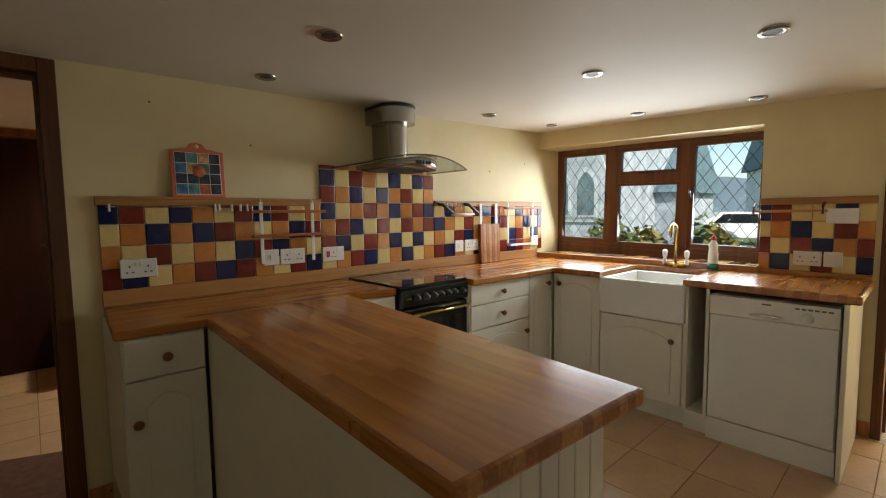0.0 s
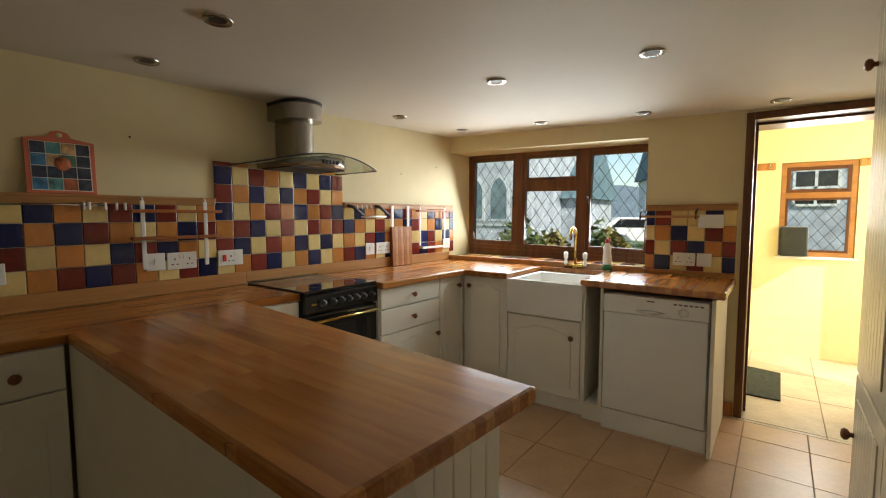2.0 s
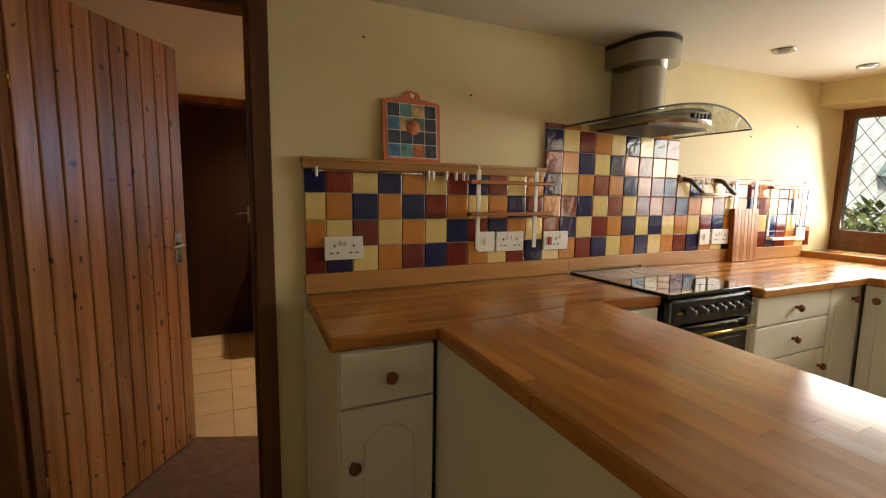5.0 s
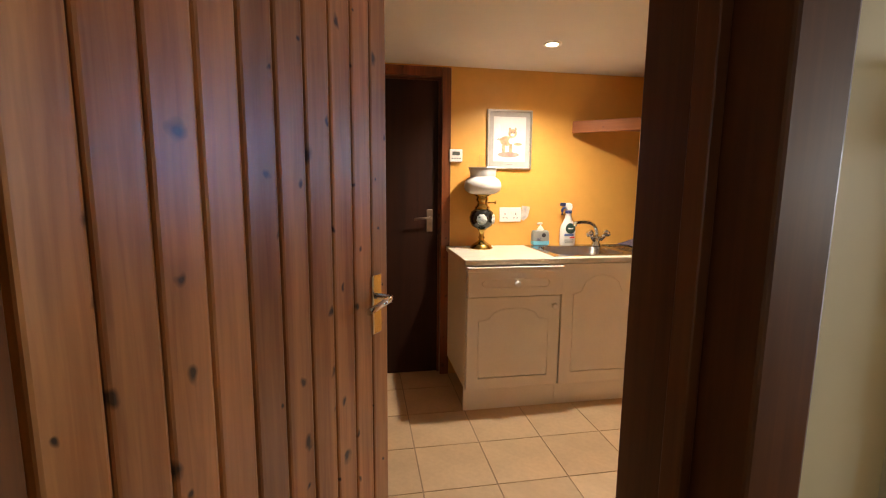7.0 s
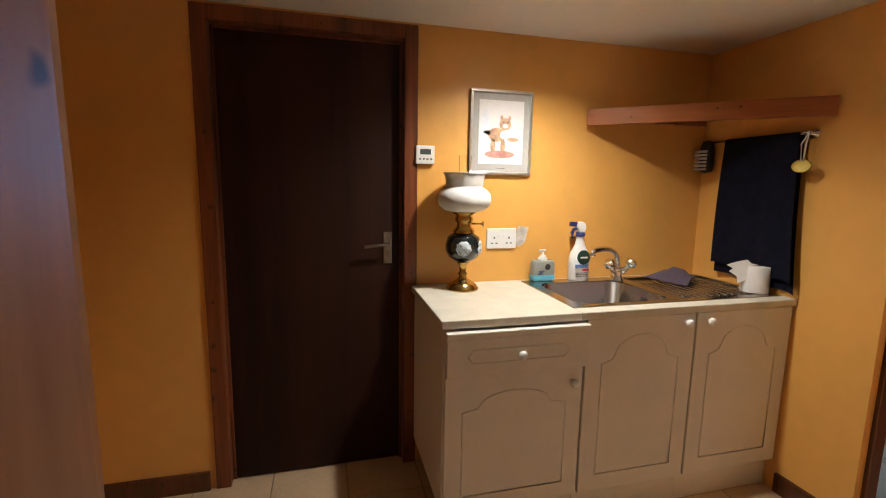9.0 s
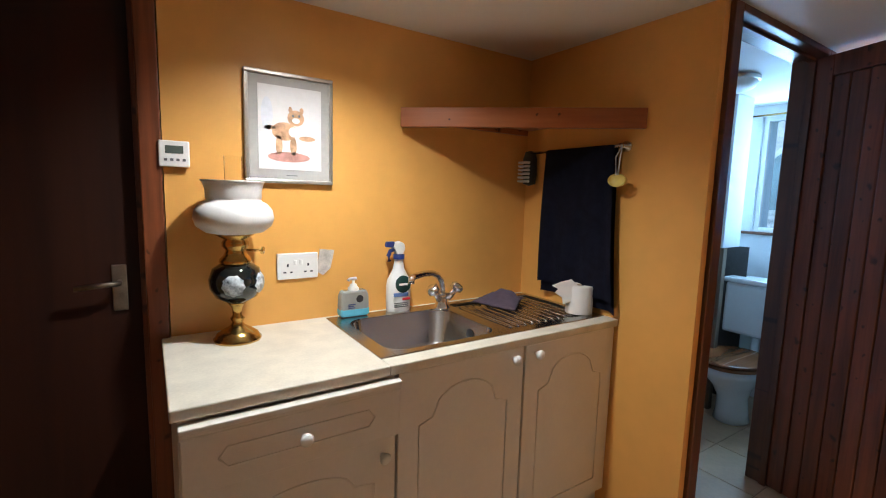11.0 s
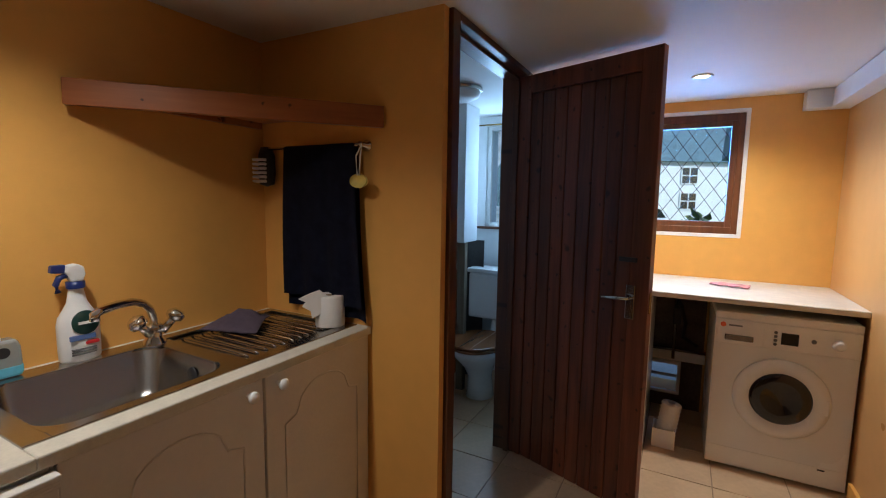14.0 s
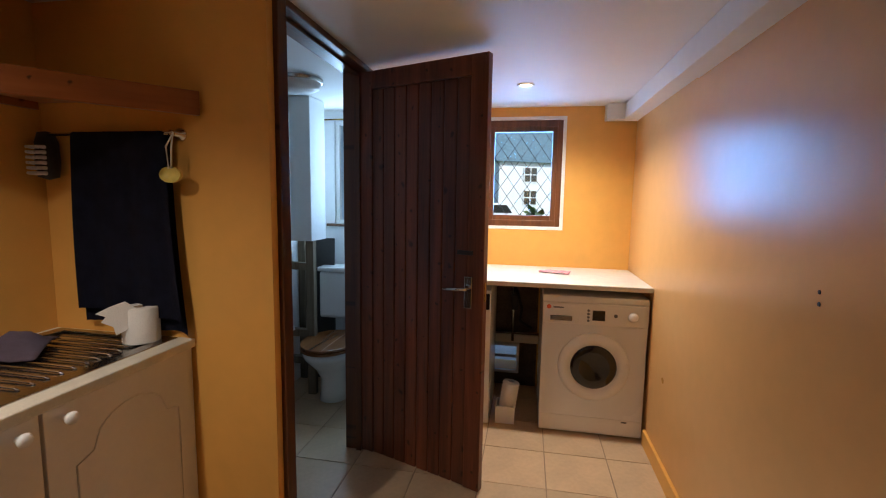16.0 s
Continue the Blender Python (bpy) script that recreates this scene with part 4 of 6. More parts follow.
# tap, bottle
tp = thing("mixer_tap", pose(3.445, 1.33, 0.911), "brass bridge mixer tap with white lever ends", "tap")
part("base", tube([(0, 0.075, 0.02), (0, -0.075, 0.02)], 0.014), BRASS, tp)
part("pedestal", lathe([(0.028, 0), (0.022, 0.012), (0.016, 0.03), (0, 0.03)], 20), BRASS, tp)
part("spout", tube([(0, 0, 0.02)] + [(0, 0, 0.26)] + [(-0.05 + 0.05 * math.cos(a), 0, 0.26 + 0.05 * math.sin(a)) for a in [i * math.pi / 8 for i in range(1, 9)]] + [(-0.10, 0, 0.22)], 0.011), BRASS, tp)
for y in (-0.075, 0.075):
    part("valve", lathe([(0.014, 0), (0.016, 0.03), (0.010, 0.04), (0.010, 0.05), (0.016, 0.055), (0.018, 0.095), (0.008, 0.105), (0, 0.105)], 16, pose(0, y, 0.02)), CERAMIC, tp, "white ceramic tap lever")
wb = thing("washing_up_bottle", pose(3.45, 1.09, 0.911), "clear washing-up bottle with green liquid and a red cap", "bottle")
part("bottle", lathe([(0.030, 0), (0.032, 0.02), (0.031, 0.10), (0.026, 0.14), (0.030, 0.17), (0.014, 0.20), (0.013, 0.205)], 20), WHITE, wb, "pale plastic bottle")
part("liquid", lathe([(0.0, 0.002), (0.033, 0.002), (0.0335, 0.045), (0, 0.045)], 20), GREEN_LIQ, wb)
part("cap", lathe([(0.016, 0.203), (0.016, 0.222), (0.008, 0.226), (0.007, 0.24), (0, 0.24)], 16), RED_PLASTIC, wb)


# ceiling downlights
def downlight(x, y, z, lit):
    d = thing("downlight", pose(x, y, z), "lit recessed ceiling downlight" if lit else "unlit recessed ceiling downlight with a pale ring", "downlight", "utility downlights" if lit else "kitchen downlights")
    part("ring", lathe([(0.030, -0.002), (0.046, -0.008), (0.050, -0.004), (0.050, 0.004)], 28), WHITE if lit else STEEL, d)
    part("bulb", lathe([(0.029, 0.0), (0.0, 0.0)], 20, pose(0, 0, -0.003)), GLOW if lit else BLACK_MATT, d)


for x, y in ((0.885, 1.653), (0.909, 2.324), (2.089, 0.523), (2.085, 1.249), (2.477, 2.259), (3.226, 1.53), (3.257, 0.824), (3.298, 0.101), (3.186, 2.206)):
    downlight(x, y, kitchen_ceiling(x, y) - 0.002, False)

# tall cupboard
tc = thing("tall_cupboard", pose(0.98, -0.13, 0), "tall cream cupboard with grooved doors and wooden knobs", "cupboard")
part("body", B(0, 0.93, -0.55, -0.02, 0.1, 1.95), CREAM_CAB, tc)
part("plinth", B(0, 0.93, -0.07, -0.05, 0, 0.1), CREAM_CAB, tc)
GLOSS_CREAM = mat("glossy_cream_paint", (0.66, 0.60, 0.46), 0.2, vary=0.04, bump=0.03, bscale=40)
for x0 in (0.0, 0.465):
    for z0, z1 in ((0.12, 0.83), (0.84, 1.94)):
        dd = part("door", B(x0 + 0.003, x0 + 0.462, -0.018, 0, z0, z1, bev=0.003), GLOSS_CREAM, tc)
        for i in range(8):
            part("board", B(x0 + 0.06 + i * 0.043, x0 + 0.101 + i * 0.043, -0.004, 0.004, z0 + 0.06, z1 - 0.06, bev=0.003), GLOSS_CREAM, dd)
        kx = x0 + (0.42 if x0 == 0 else 0.405)
        part("knob", lathe([(0.008, 0), (0.007, 0.012), (0.016, 0.018), (0.018, 0.026), (0.012, 0.033), (0, 0.035)], 16, pose(kx, 0, 0.655 if z0 < 0.5 else 1.74, -90)), KNOB_WOOD, dd)

structure("baseboard_kitchen", joined((0.142, 0.23, HW - 0.015, HW, 0, 0.09), (3.485, 3.5, 0.275, 0.322, 0, 0.09), (-2.2, -0.665, HW - 0.015, HW, 0, 0.09), bev=0.003), DOOR_PINE, "stained wooden skirting board", "skirting")

# ---- porch ----
structure("wall_porch_end", joined((5.36, 5.6, -1.5, -0.455, 0, 2.5), (5.36, 5.6, 0.085, 0.75, 0, 2.5), (5.36, 5.6, -0.455, 0.085, 0, 0.935), (5.36, 5.6, -0.455, 0.085, 1.80, 2.5)), YELLOW_WALL, "bright yellow painted porch wall", "wall")
structure("wall_porch_inner", joined((3.951, 3.962, 0.275, 0.6, 0, 2.2), (3.951, 3.962, -0.565, 0.275, 1.96, 2.2), (3.951, 3.962, -1.3, -0.565, 0, 2.2)), YELLOW_WALL, "yellow painted porch wall round the doorway", "wall")
structure("wall_porch_north", joined((3.962, 5.36, 0.6, 0.75, 0, 2.5)), YELLOW_WALL, "bright yellow painted porch wall", "wall")
structure("wall_porch_south", joined((3.962, 4.08, -1.45, -1.3, 0, 2.5), (4.88, 5.36, -1.45, -1.3, 0, 2.5), (4.08, 4.88, -1.45, -1.3, 2.05, 2.5)), YELLOW_WALL, "yellow porch wall with a glazed outer door", "wall")
structure("ceiling_porch", B(3.95, 5.5, -1.4, 0.7, 2.21, 2.33), CEIL, "plain white porch ceiling", "ceiling")
gd = tagged(thing("door_porch_outer", pose(4.08, -1.42, 0), "glazed wooden outer door with small panes", "door"), kind="structure")
part("frame", joined((0, 0.09, 0, 0.04, 0, 2.04), (0.71, 0.80, 0, 0.04, 0, 2.04), (0.09, 0.71, 0, 0.04, 0, 0.55), (0.09, 0.71, 0, 0.04, 1.95, 2.04)), FRAME_WOOD, gd)
part("leading", lattice(0.62, 1.40, 0.105, 0.145, 0.003), LEAD, gd, "", pose(0.09, 0.02, 0.55))
pn = part("pane", B(0.09, 0.71, 0.019, 0.021, 0.55, 1.95), GLASS, gd)
pn.visible_shadow = False
pw = tagged(thing("window_2", pose(5.37, 0.083, 0.937, 0, 0, -90), "brown wooden porch window with diamond leaded glass", "window"), kind="structure")
part("frame", joined((0, 0.04, 0, 0.07, 0, 0.86), (0.495, 0.535, 0, 0.07, 0, 0.86), (0.04, 0.495, 0, 0.07, 0, 0.04), (0.04, 0.495, 0, 0.07, 0.82, 0.86), (0.04, 0.495, 0, 0.07, 0.535, 0.585), bev=0.003), TRIM_PINE, pw)
light_in(pw, 0.04, 0.495, 0.04, 0.535, 0.02, (0.09, 0.12))
light_in(pw, 0.04, 0.495, 0.585, 0.82, 0.03, (0.09, 0.12))
part("sill", B(-0.02, 0.555, -0.05, 0.0, -0.022, 0.0, bev=0.003), WHITE, pw)
single("cushion", B(-0.105, 0.105, -0.03, 0.03, 0, 0.275, bev=0.018), mat("dark_green_cloth", (0.03, 0.035, 0.03), 0.9, vary=0.3, bump=0.4, bscale=200), "dark green square cushion leaning in the window", "cushion", pose(5.318, -0.03, 0.938, -4, 0, -86))
for y0, w in ((0.13, 0.18), (-0.62, 0.16)):
    cr = thing("coat_rail", pose(5.36, y0 + w, 1.74, 0, 0, -90), "orange pine board with coat hooks", "coat rail", "porch coat rails")
    part("board", B(0, w, -0.018, 0, 0, 0.065, bev=0.003), DOOR_PINE, cr)
    part("hook", tube([(w - 0.04, -0.018, 0.05), (w - 0.04, -0.05, 0.045), (w - 0.04, -0.055, 0.02), (w - 0.04, -0.03, 0.012)], 0.006, 8), CHROME, cr)
single("door_mat", prism([(3.97, 0.02), (4.66, 0.02), (4.72, 0.33), (3.97, 0.33)], 0.0, 0.012, 0.003), COIR, "dark green ribbed doormat on the stone floor", "doormat")
pd = plank_door("door_porch", pose(3.47, -0.545, 0.012, 0, 0, 158), 0.72, 1.88, 8, CREAM_CAB, "open cream boarded door with a lever handle")
lever(pd, 0.67, 1.13, -1, STEEL), lever(pd, 0.67, 1.13, 1, STEEL)

for x, z in ((0.47, 1.86), (0.93, 1.70), (3.30, 1.75), (2.85, 1.66)):
    single("wall_nail", lathe([(0.005, 0), (0.004, 0.004), (0, 0.005)], 8), BLACK_MATT, "small dark nail in the cream wall", "nail", (BEND if x > 2.3 else Matrix()) @ pose(x, HW, z, 90))

# ---- utility room ----
UB, UX, TW = 5.26, 3.90, 1.90
structure("wall_utility_back", joined((-1.2, -0.585, UB, UB + 0.15, 0, 2.3), (-0.585, 0.325, UB, UB + 0.15, 2.06, 2.3), (0.325, TW, UB, UB + 0.15, 0, 2.3), (-0.6, 0.34, UB + 0.15, UB + 0.2, 0, 2.3)), ORANGE_WALL, "ochre painted plaster wall over the utility sink", "wall")
structure("wall_utility_left", joined((-1.35, -1.2, UW, UB, 0, 2.3)), ORANGE_WALL, "ochre painted plaster wall", "wall")
structure("wall_utility_hob_side", joined((-1.2, -0.668, UW, UW + 0.012, 0, 2.1), (-0.668, 0.144, UW, UW + 0.012, 1.985, 2.1), (0.144, UX, UW, UW + 0.012, 0, 2.1)), mat("pale_ochre_sheen_paint", (0.64, 0.36, 0.13), 0.30, vary=0.06, scale=1.5, bump=0.18, bscale=5), "ochre wall with a silky sheen and small holes", "wall")
structure("wall_towel_side", B(TW, TW + 0.036, 4.36, UB, 0, 2.3), ORANGE_WALL, "ochre painted partition with the towel rail", "wall")
structure("wall_wc_front", joined((TW + 0.036, 1.937, 4.36, 4.47, 0, 2.3), (1.937, 2.86, 4.36, 4.47, 2.105, 2.3), (2.86, UX, 4.36, 4.47, 0, 2.3)), ORANGE_WALL, "ochre painted partition with the toilet doorway", "wall")
structure("wall_utility_end", joined((UX, UX + 0.25, UW, 3.29, 0, 2.3), (UX, UX + 0.25, 3.85, 4.47, 0, 2.3), (UX, UX + 0.25, 3.55, 3.85, 0, 0.10), (UX, UX + 0.25, 3.75, 3.85, 0.10, 1.215), (UX, UX + 0.25, 3.29, 3.55, 0, 1.215), (UX, UX + 0.25, 3.55, 3.75, 0.33, 1.215), (UX, UX + 0.25, 3.29, 3.85, 1.985, 2.3)), ORANGE_WALL, "ochre painted end wall with a small window", "wall")
structure("wall_wc_end", joined((UX, UX + 0.25, 4.47, 4.62, 0, 2.3), (UX, UX + 0.25, 5.03, 5.5, 0, 2.3), (UX, UX + 0.25, 4.62, 5.03, 0, 1.2), (UX, UX + 0.25, 4.62, 5.03, 2.0, 2.3)), WHITE_WALL, "white painted wall with a narrow window", "wall")
structure("wall_wc_back", B(TW + 0.036, UX, 5.23, 5.26, 0, 2.3), WHITE_WALL, "white painted wall behind the pipes", "wall")
structure("wall_wc_lining", joined((TW + 0.036, 1.942, 4.47, 5.23, 0, 2.1), (2.87, UX, 4.47, 4.476, 0, 2.1)), WHITE_WALL, "white painted toilet wall", "wall")
sheet("ceiling_utility", -1.3, 4.1, UW, 5.5, utility_ceiling, UCEIL, "white plaster ceiling with downlights", 4)
structure("baseboard_utility", joined((TW - 0.018, TW, 4.342, 4.66, 0, 0.09), (TW, 1.93, 4.342, 4.36, 0, 0.09), (-1.2, -0.61, UB - 0.018, UB, 0, 0.09), bev=0.003), DARK_WOOD, "dark brown skirting board", "skirting")
structure("baseboard_utility_right", joined((0.16, 3.2, UW + 0.012, UW + 0.03, 0, 0.09), bev=0.003), ORANGE_WALL, "ochre painted skirting board", "skirting")
structure("window_lining", joined((UX - 0.004, UX + 0.03, 3.27, 3.292, 1.195, 2.005), (UX - 0.004, UX + 0.03, 3.848, 3.87, 1.195, 2.005), (UX - 0.004, UX + 0.06, 3.292, 3.848, 1.195, 1.217), (UX - 0.004, UX + 0.06, 3.292, 3.848, 1.983, 2.005)), WHITE, "white painted window reveal", "trim")
uw = tagged(thing("window_3", pose(UX + 0.02, 3.848, 1.217, 0, 0, -90), "brown wooden window with diamond leaded glass", "window"), kind="structure")
part("frame", joined((0, 0.035, 0, 0.07, 0, 0.766), (0.521, 0.556, 0, 0.07, 0, 0.766), (0.035, 0.521, 0, 0.07, 0, 0.045), (0.035, 0.521, 0, 0.07, 0.72, 0.766), bev=0.003), FRAME_WOOD, uw)
light_in(uw, 0.035, 0.521, 0.045, 0.72, 0.035, (0.098, 0.14))

door_frame("door_frame_back", pose(0, UB, 0), -0.525, 0.262, 2.0, 0.14, JAMB_WOOD, 0.06, "red-brown stained frame round the closed door")
bd = tagged(thing("door_back", pose(-0.523, UB + 0.045, 0.006), "closed dark mahogany flush door with a steel lever", "door"), kind="structure")
part("leaf", B(0, 0.783, 0, 0.04, 0, 1.99, bev=0.003), MAHOG, bd)
lever(bd, 0.715, 1.07, -1, AGED_STEEL)
door_frame("door_frame_wc", pose(0, 4.355, 0), 1.998, 2.80, 2.045, 0.12, DARK_WOOD, 0.06, "dark stained frame of the toilet doorway")
wd = plank_door("door_wc", pose(2.80, 4.40, 0.01, 0, 0, -110.0), 0.735, 2.035, 8, RED_DOOR, "open dark red boarded toilet door with a chrome lever", True)
lever(wd, 0.66, 0.97, -1), lever(wd, 0.66, 0.97, 1)
part("latch", B(0.728, 0.737, 0.012, 0.028, 0.93, 1.02), BRASS, wd)
part("slide_bolt", joined((0.60, 0.68, -0.010, 0, 1.145, 1.165), bev=0.002), BLACK_MATT, wd)

# sink run
s = thing("base_cabinet", pose(0.312, 4.70, 0), "off-white cabinet with a slightly open drawer and a door", "cabinet")
carcass(s, 0.562, 0.54, WHITE_CAB, 0.14, 0.872, 0.02)
dw = part("drawer", B(0.002, 0.560, -0.045, -0.022, 0.695, 0.845, bev=0.004), WHITE_CAB, s, "drawer front pulled a little open")
part("cornice", joined((0.0, 0.562, -0.056, -0.020, 0.850, 0.864), (0.0, 0.562, -0.051, -0.020, 0.840, 0.850), (0.0, 0.562, -0.048, -0.020, 0.832, 0.840), bev=0.003), WHITE_CAB, dw, "moulded drawer top")
pts = [Vector((x, -0.045, z)) for x, z in ((0.08, 0.77), (0.10, 0.795), (0.46, 0.795), (0.48, 0.77), (0.46, 0.745), (0.10, 0.745), (0.08, 0.77))]
part("moulding", tube(pts, 0.003, 6), WHITE_CAB, dw)
knob(dw, 0.281, 0.77, -0.045, WHITE)
door_front(s, 0.002, 0.560, 0.14, 0.688, WHITE_CAB, (0.515, 0.63), 0.07, "line", WHITE, 0.07, 0.06)
for i, x0 in enumerate((0.876, 1.388)):
    w = 0.511
    s = thing("base_cabinet", pose(x0, 4.70, 0), "off-white cabinet door with an arched moulding under the sink", "cabinet", "utility sink doors")
    carcass(s, w, 0.54, WHITE_CAB, 0.14, 0.70, 0.02)
    part("rail", B(0, w, 0.001, 0.02, 0.70, 0.872), WHITE_CAB, s)
    door_front(s, 0.002, w - 0.002, 0.14, 0.872, WHITE_CAB, (w - 0.055 if i == 0 else 0.055, 0.835), 0.11, "line", WHITE, 0.075, 0.05)
wt = thing("worktop", pose(0, 0, 0), "pale mottled laminate worktop round the steel sink", "worktop")
part("slab", B(0.297, 0.846, 4.668, UB, 0.874, 0.905, bev=0.004), LAMINATE, wt)
part("front_strip", B(0.846, TW, 4.668, 4.735, 0.874, 0.905, bev=0.004), LAMINATE, wt)
part("back_strip", B(0.846, TW, 5.22, UB, 0.874, 0.905, bev=0.004), LAMINATE, wt)
part("end_strip", B(1.88, TW, 4.735, 5.22, 0.874, 0.904), LAMINATE, wt)

# stainless inset sink with drainer
sk = thing("inset_sink", pose(0.844, 4.728, 0.905), "stainless steel inset sink with a ribbed drainer", "sink")
SW, SD = 1.042, 0.50
x0, x1, y0, y1, dep = 0.05, 0.492, 0.036, 0.425, -0.16
part("rim", joined((0, x0, 0, SD, -0.002, 0.004), (x0, x1, 0, y0, -0.002, 0.004), (x0, x1, y1, SD, -0.002, 0.004), (x1, 0.55, 0, SD, -0.002, 0.004), (0.55, SW, 0, 0.04, -0.002, 0.004), (0.55, SW, 0.46, SD, -0.002, 0.004), (SW - 0.025, SW, 0.04, 0.46, -0.002, 0.004), bev=0.002), SINK_STEEL, sk)
bm = bmesh.new()


def ring_at(bm, ax, bx, ay, by, z, r, n=6):
    vs = []
    for cx, cy, a0 in ((bx - r, by - r, 0), (ax + r, by - r, 90), (ax + r, ay + r, 180), (bx - r, ay + r, 270)):
        for i in range(n + 1):
            a = radians(a0 + 90 * i / n)
            vs.append(bm.verts.new((cx + r * math.cos(a), cy + r * math.sin(a), z)))
    return vs


rings = [ring_at(bm, x0 - 0.003, x1 + 0.003, y0 - 0.003, y1 + 0.003, 0.0042, 0.075), ring_at(bm, x0 + 0.004, x1 - 0.004, y0 + 0.004, y1 - 0.004, -0.004, 0.07), ring_at(bm, x0 + 0.02, x1 - 0.02, y0 + 0.02, y1 - 0.02, dep + 0.03, 0.06), ring_at(bm, x0 + 0.05, x1 - 0.05, y0 + 0.05, y1 - 0.05, dep, 0.05)]
for a, b in zip(rings, rings[1:]):
    for i in range(len(a)):
        j = (i + 1) % len(a)
        bm.faces.new((a[i], a[j], b[j], b[i])).smooth = True
bm.faces.new(rings[-1])
outer = [bm.verts.new((x, y, 0.0042)) for x, y in ((x1 + 0.003, y1 + 0.003), (x0 - 0.003, y1 + 0.003), (x0 - 0.003, y0 - 0.003), (x1 + 0.003, y0 - 0.003))]
q = len(rings[0]) // 4
for c in range(4):
    seg = rings[0][c * q:(c + 1) * q]
    for a, b in zip(seg, seg[1:]):
        bm.faces.new((a, b, outer[c]))
part("bowl", bm, SINK_STEEL, sk)
part("overflow", lathe([(0.022, 0), (0.02, 0.004), (0, 0.004)], 20, pose(x1 - 0.012, 0.20, -0.05, 0, -90)), BLACK_MATT, sk)
part("waste", lathe([(0.03, 0), (0.028, 0.003), (0, 0.002)], 20, pose(0.26, 0.23, dep)), CHROME, sk)
part("drainer", B(0.55, SW - 0.025, 0.04, 0.46, -0.014, -0.006), SINK_STEEL, sk)
for i in range(11):
    x = 0.587 + i * 0.038
    part("rib", tube([(x, 0.075, -0.006), (x, 0.09, -0.001), (x, 0.41, 0.0015), (x, 0.425, -0.005)], 0.0034, 8), SINK_STEEL, sk)
t = thing("mixer_tap", pose(1.345, 5.165, 0.909) @ Matrix.Scale(1.06, 4), "chrome mixer tap with crystal cross heads", "tap")
part("body", lathe([(0.034, 0), (0.030, 0.012), (0.024, 0.02), (0.020, 0.045), (0.024, 0.06), (0, 0.062)], 20), CHROME, t)
part("spout", tube([(0, 0, 0.05), (-0.002, -0.002, 0.085), (-0.014, -0.008, 0.115), (-0.04, -0.02, 0.14), (-0.08, -0.04, 0.155), (-0.13, -0.065, 0.16), (-0.19, -0.095, 0.158), (-0.205, -0.102, 0.152), (-0.206, -0.103, 0.135)], 0.0125), CHROME, t)
for e in (-1, 1):
    hd = part("head", tube([(e * 0.02, -0.008, 0.035), (e * 0.052, -0.02, 0.075)], 0.013), CHROME, t)
    part("crystal", lathe([(0.012, 0), (0.026, 0.008), (0.028, 0.026), (0.018, 0.036), (0, 0.037)], 8, pose(e * 0.046, -0.02, 0.068, 0, e * 42)), CHROME, hd, "faceted tap head")

# oil lamp
FLOWER = mat("painted_flower", (0.42, 0.46, 0.48), 0.3, vary=0.95, scale=55)
ol = thing("oil_lamp", pose(0.510, 5.125, 0.905), "brass oil lamp with a flower-painted black font and opal shade", "lamp")
part("base", lathe([(0.072, 0), (0.074, 0.008), (0.066, 0.014), (0.064, 0.022), (0.046, 0.035), (0.024, 0.048), (0.015, 0.06), (0.022, 0.072), (0.014, 0.085), (0.017, 0.11), (0.026, 0.122), (0.028, 0.128), (0, 0.13)], 36), BRASS, ol)
part("font", lathe([(0.03, 0.128), (0.064, 0.148), (0.080, 0.178), (0.082, 0.205), (0.071, 0.240), (0.045, 0.258)], 36), CHINA_BLACK, ol, "black china font with white flowers")
for a in (-105, -30, 60):
    fl = part("flower", lathe([(0.036, -0.008), (0.027, 0.001), (0.010, 0.003), (0, 0.002)], 9, Matrix.Translation((0.0805 * math.cos(radians(a)), 0.0805 * math.sin(radians(a)), 0.195)) @ Euler((0, radians(90), radians(a))).to_matrix().to_4x4()), FLOWER, ol, "white painted flower")
part("gallery", lathe([(0.046, 0.255), (0.05, 0.262), (0.048, 0.27), (0.034, 0.285), (0.030, 0.30), (0.040, 0.312), (0.040, 0.325), (0.034, 0.335), (0.056, 0.348), (0.054, 0.354), (0, 0.354)], 36), BRASS, ol)
part("wick_knob", tube([(0.03, -0.02, 0.30), (0.075, -0.045, 0.30)], 0.004, 8), BRASS, ol)
part("wick_wheel", lathe([(0.012, 0), (0.012, 0.006), (0, 0.006)], 14, pose(0.072, -0.043, 0.30, 0, 90, -31)), BRASS, ol)
part("shade", lathe([(0.054, 0.352), (0.085, 0.358), (0.112, 0.378), (0.120, 0.402), (0.115, 0.430), (0.098, 0.450), (0.084, 0.457), (0.080, 0.464), (0.083, 0.468), (0.083, 0.490), (0.090, 0.515), (0.096, 0.522), (0.092, 0.520), (0.079, 0.490), (0.076, 0.464)], 40), OPAL, ol, "white frosted glass shade with a fluted rim")
ch = part("chimney", lathe([(0.026, 0.45), (0.027, 0.60)], 24), pane_mat("thin_chimney_glass", (0.97, 0.97, 0.96), 1.08), ol, "clear glass chimney")

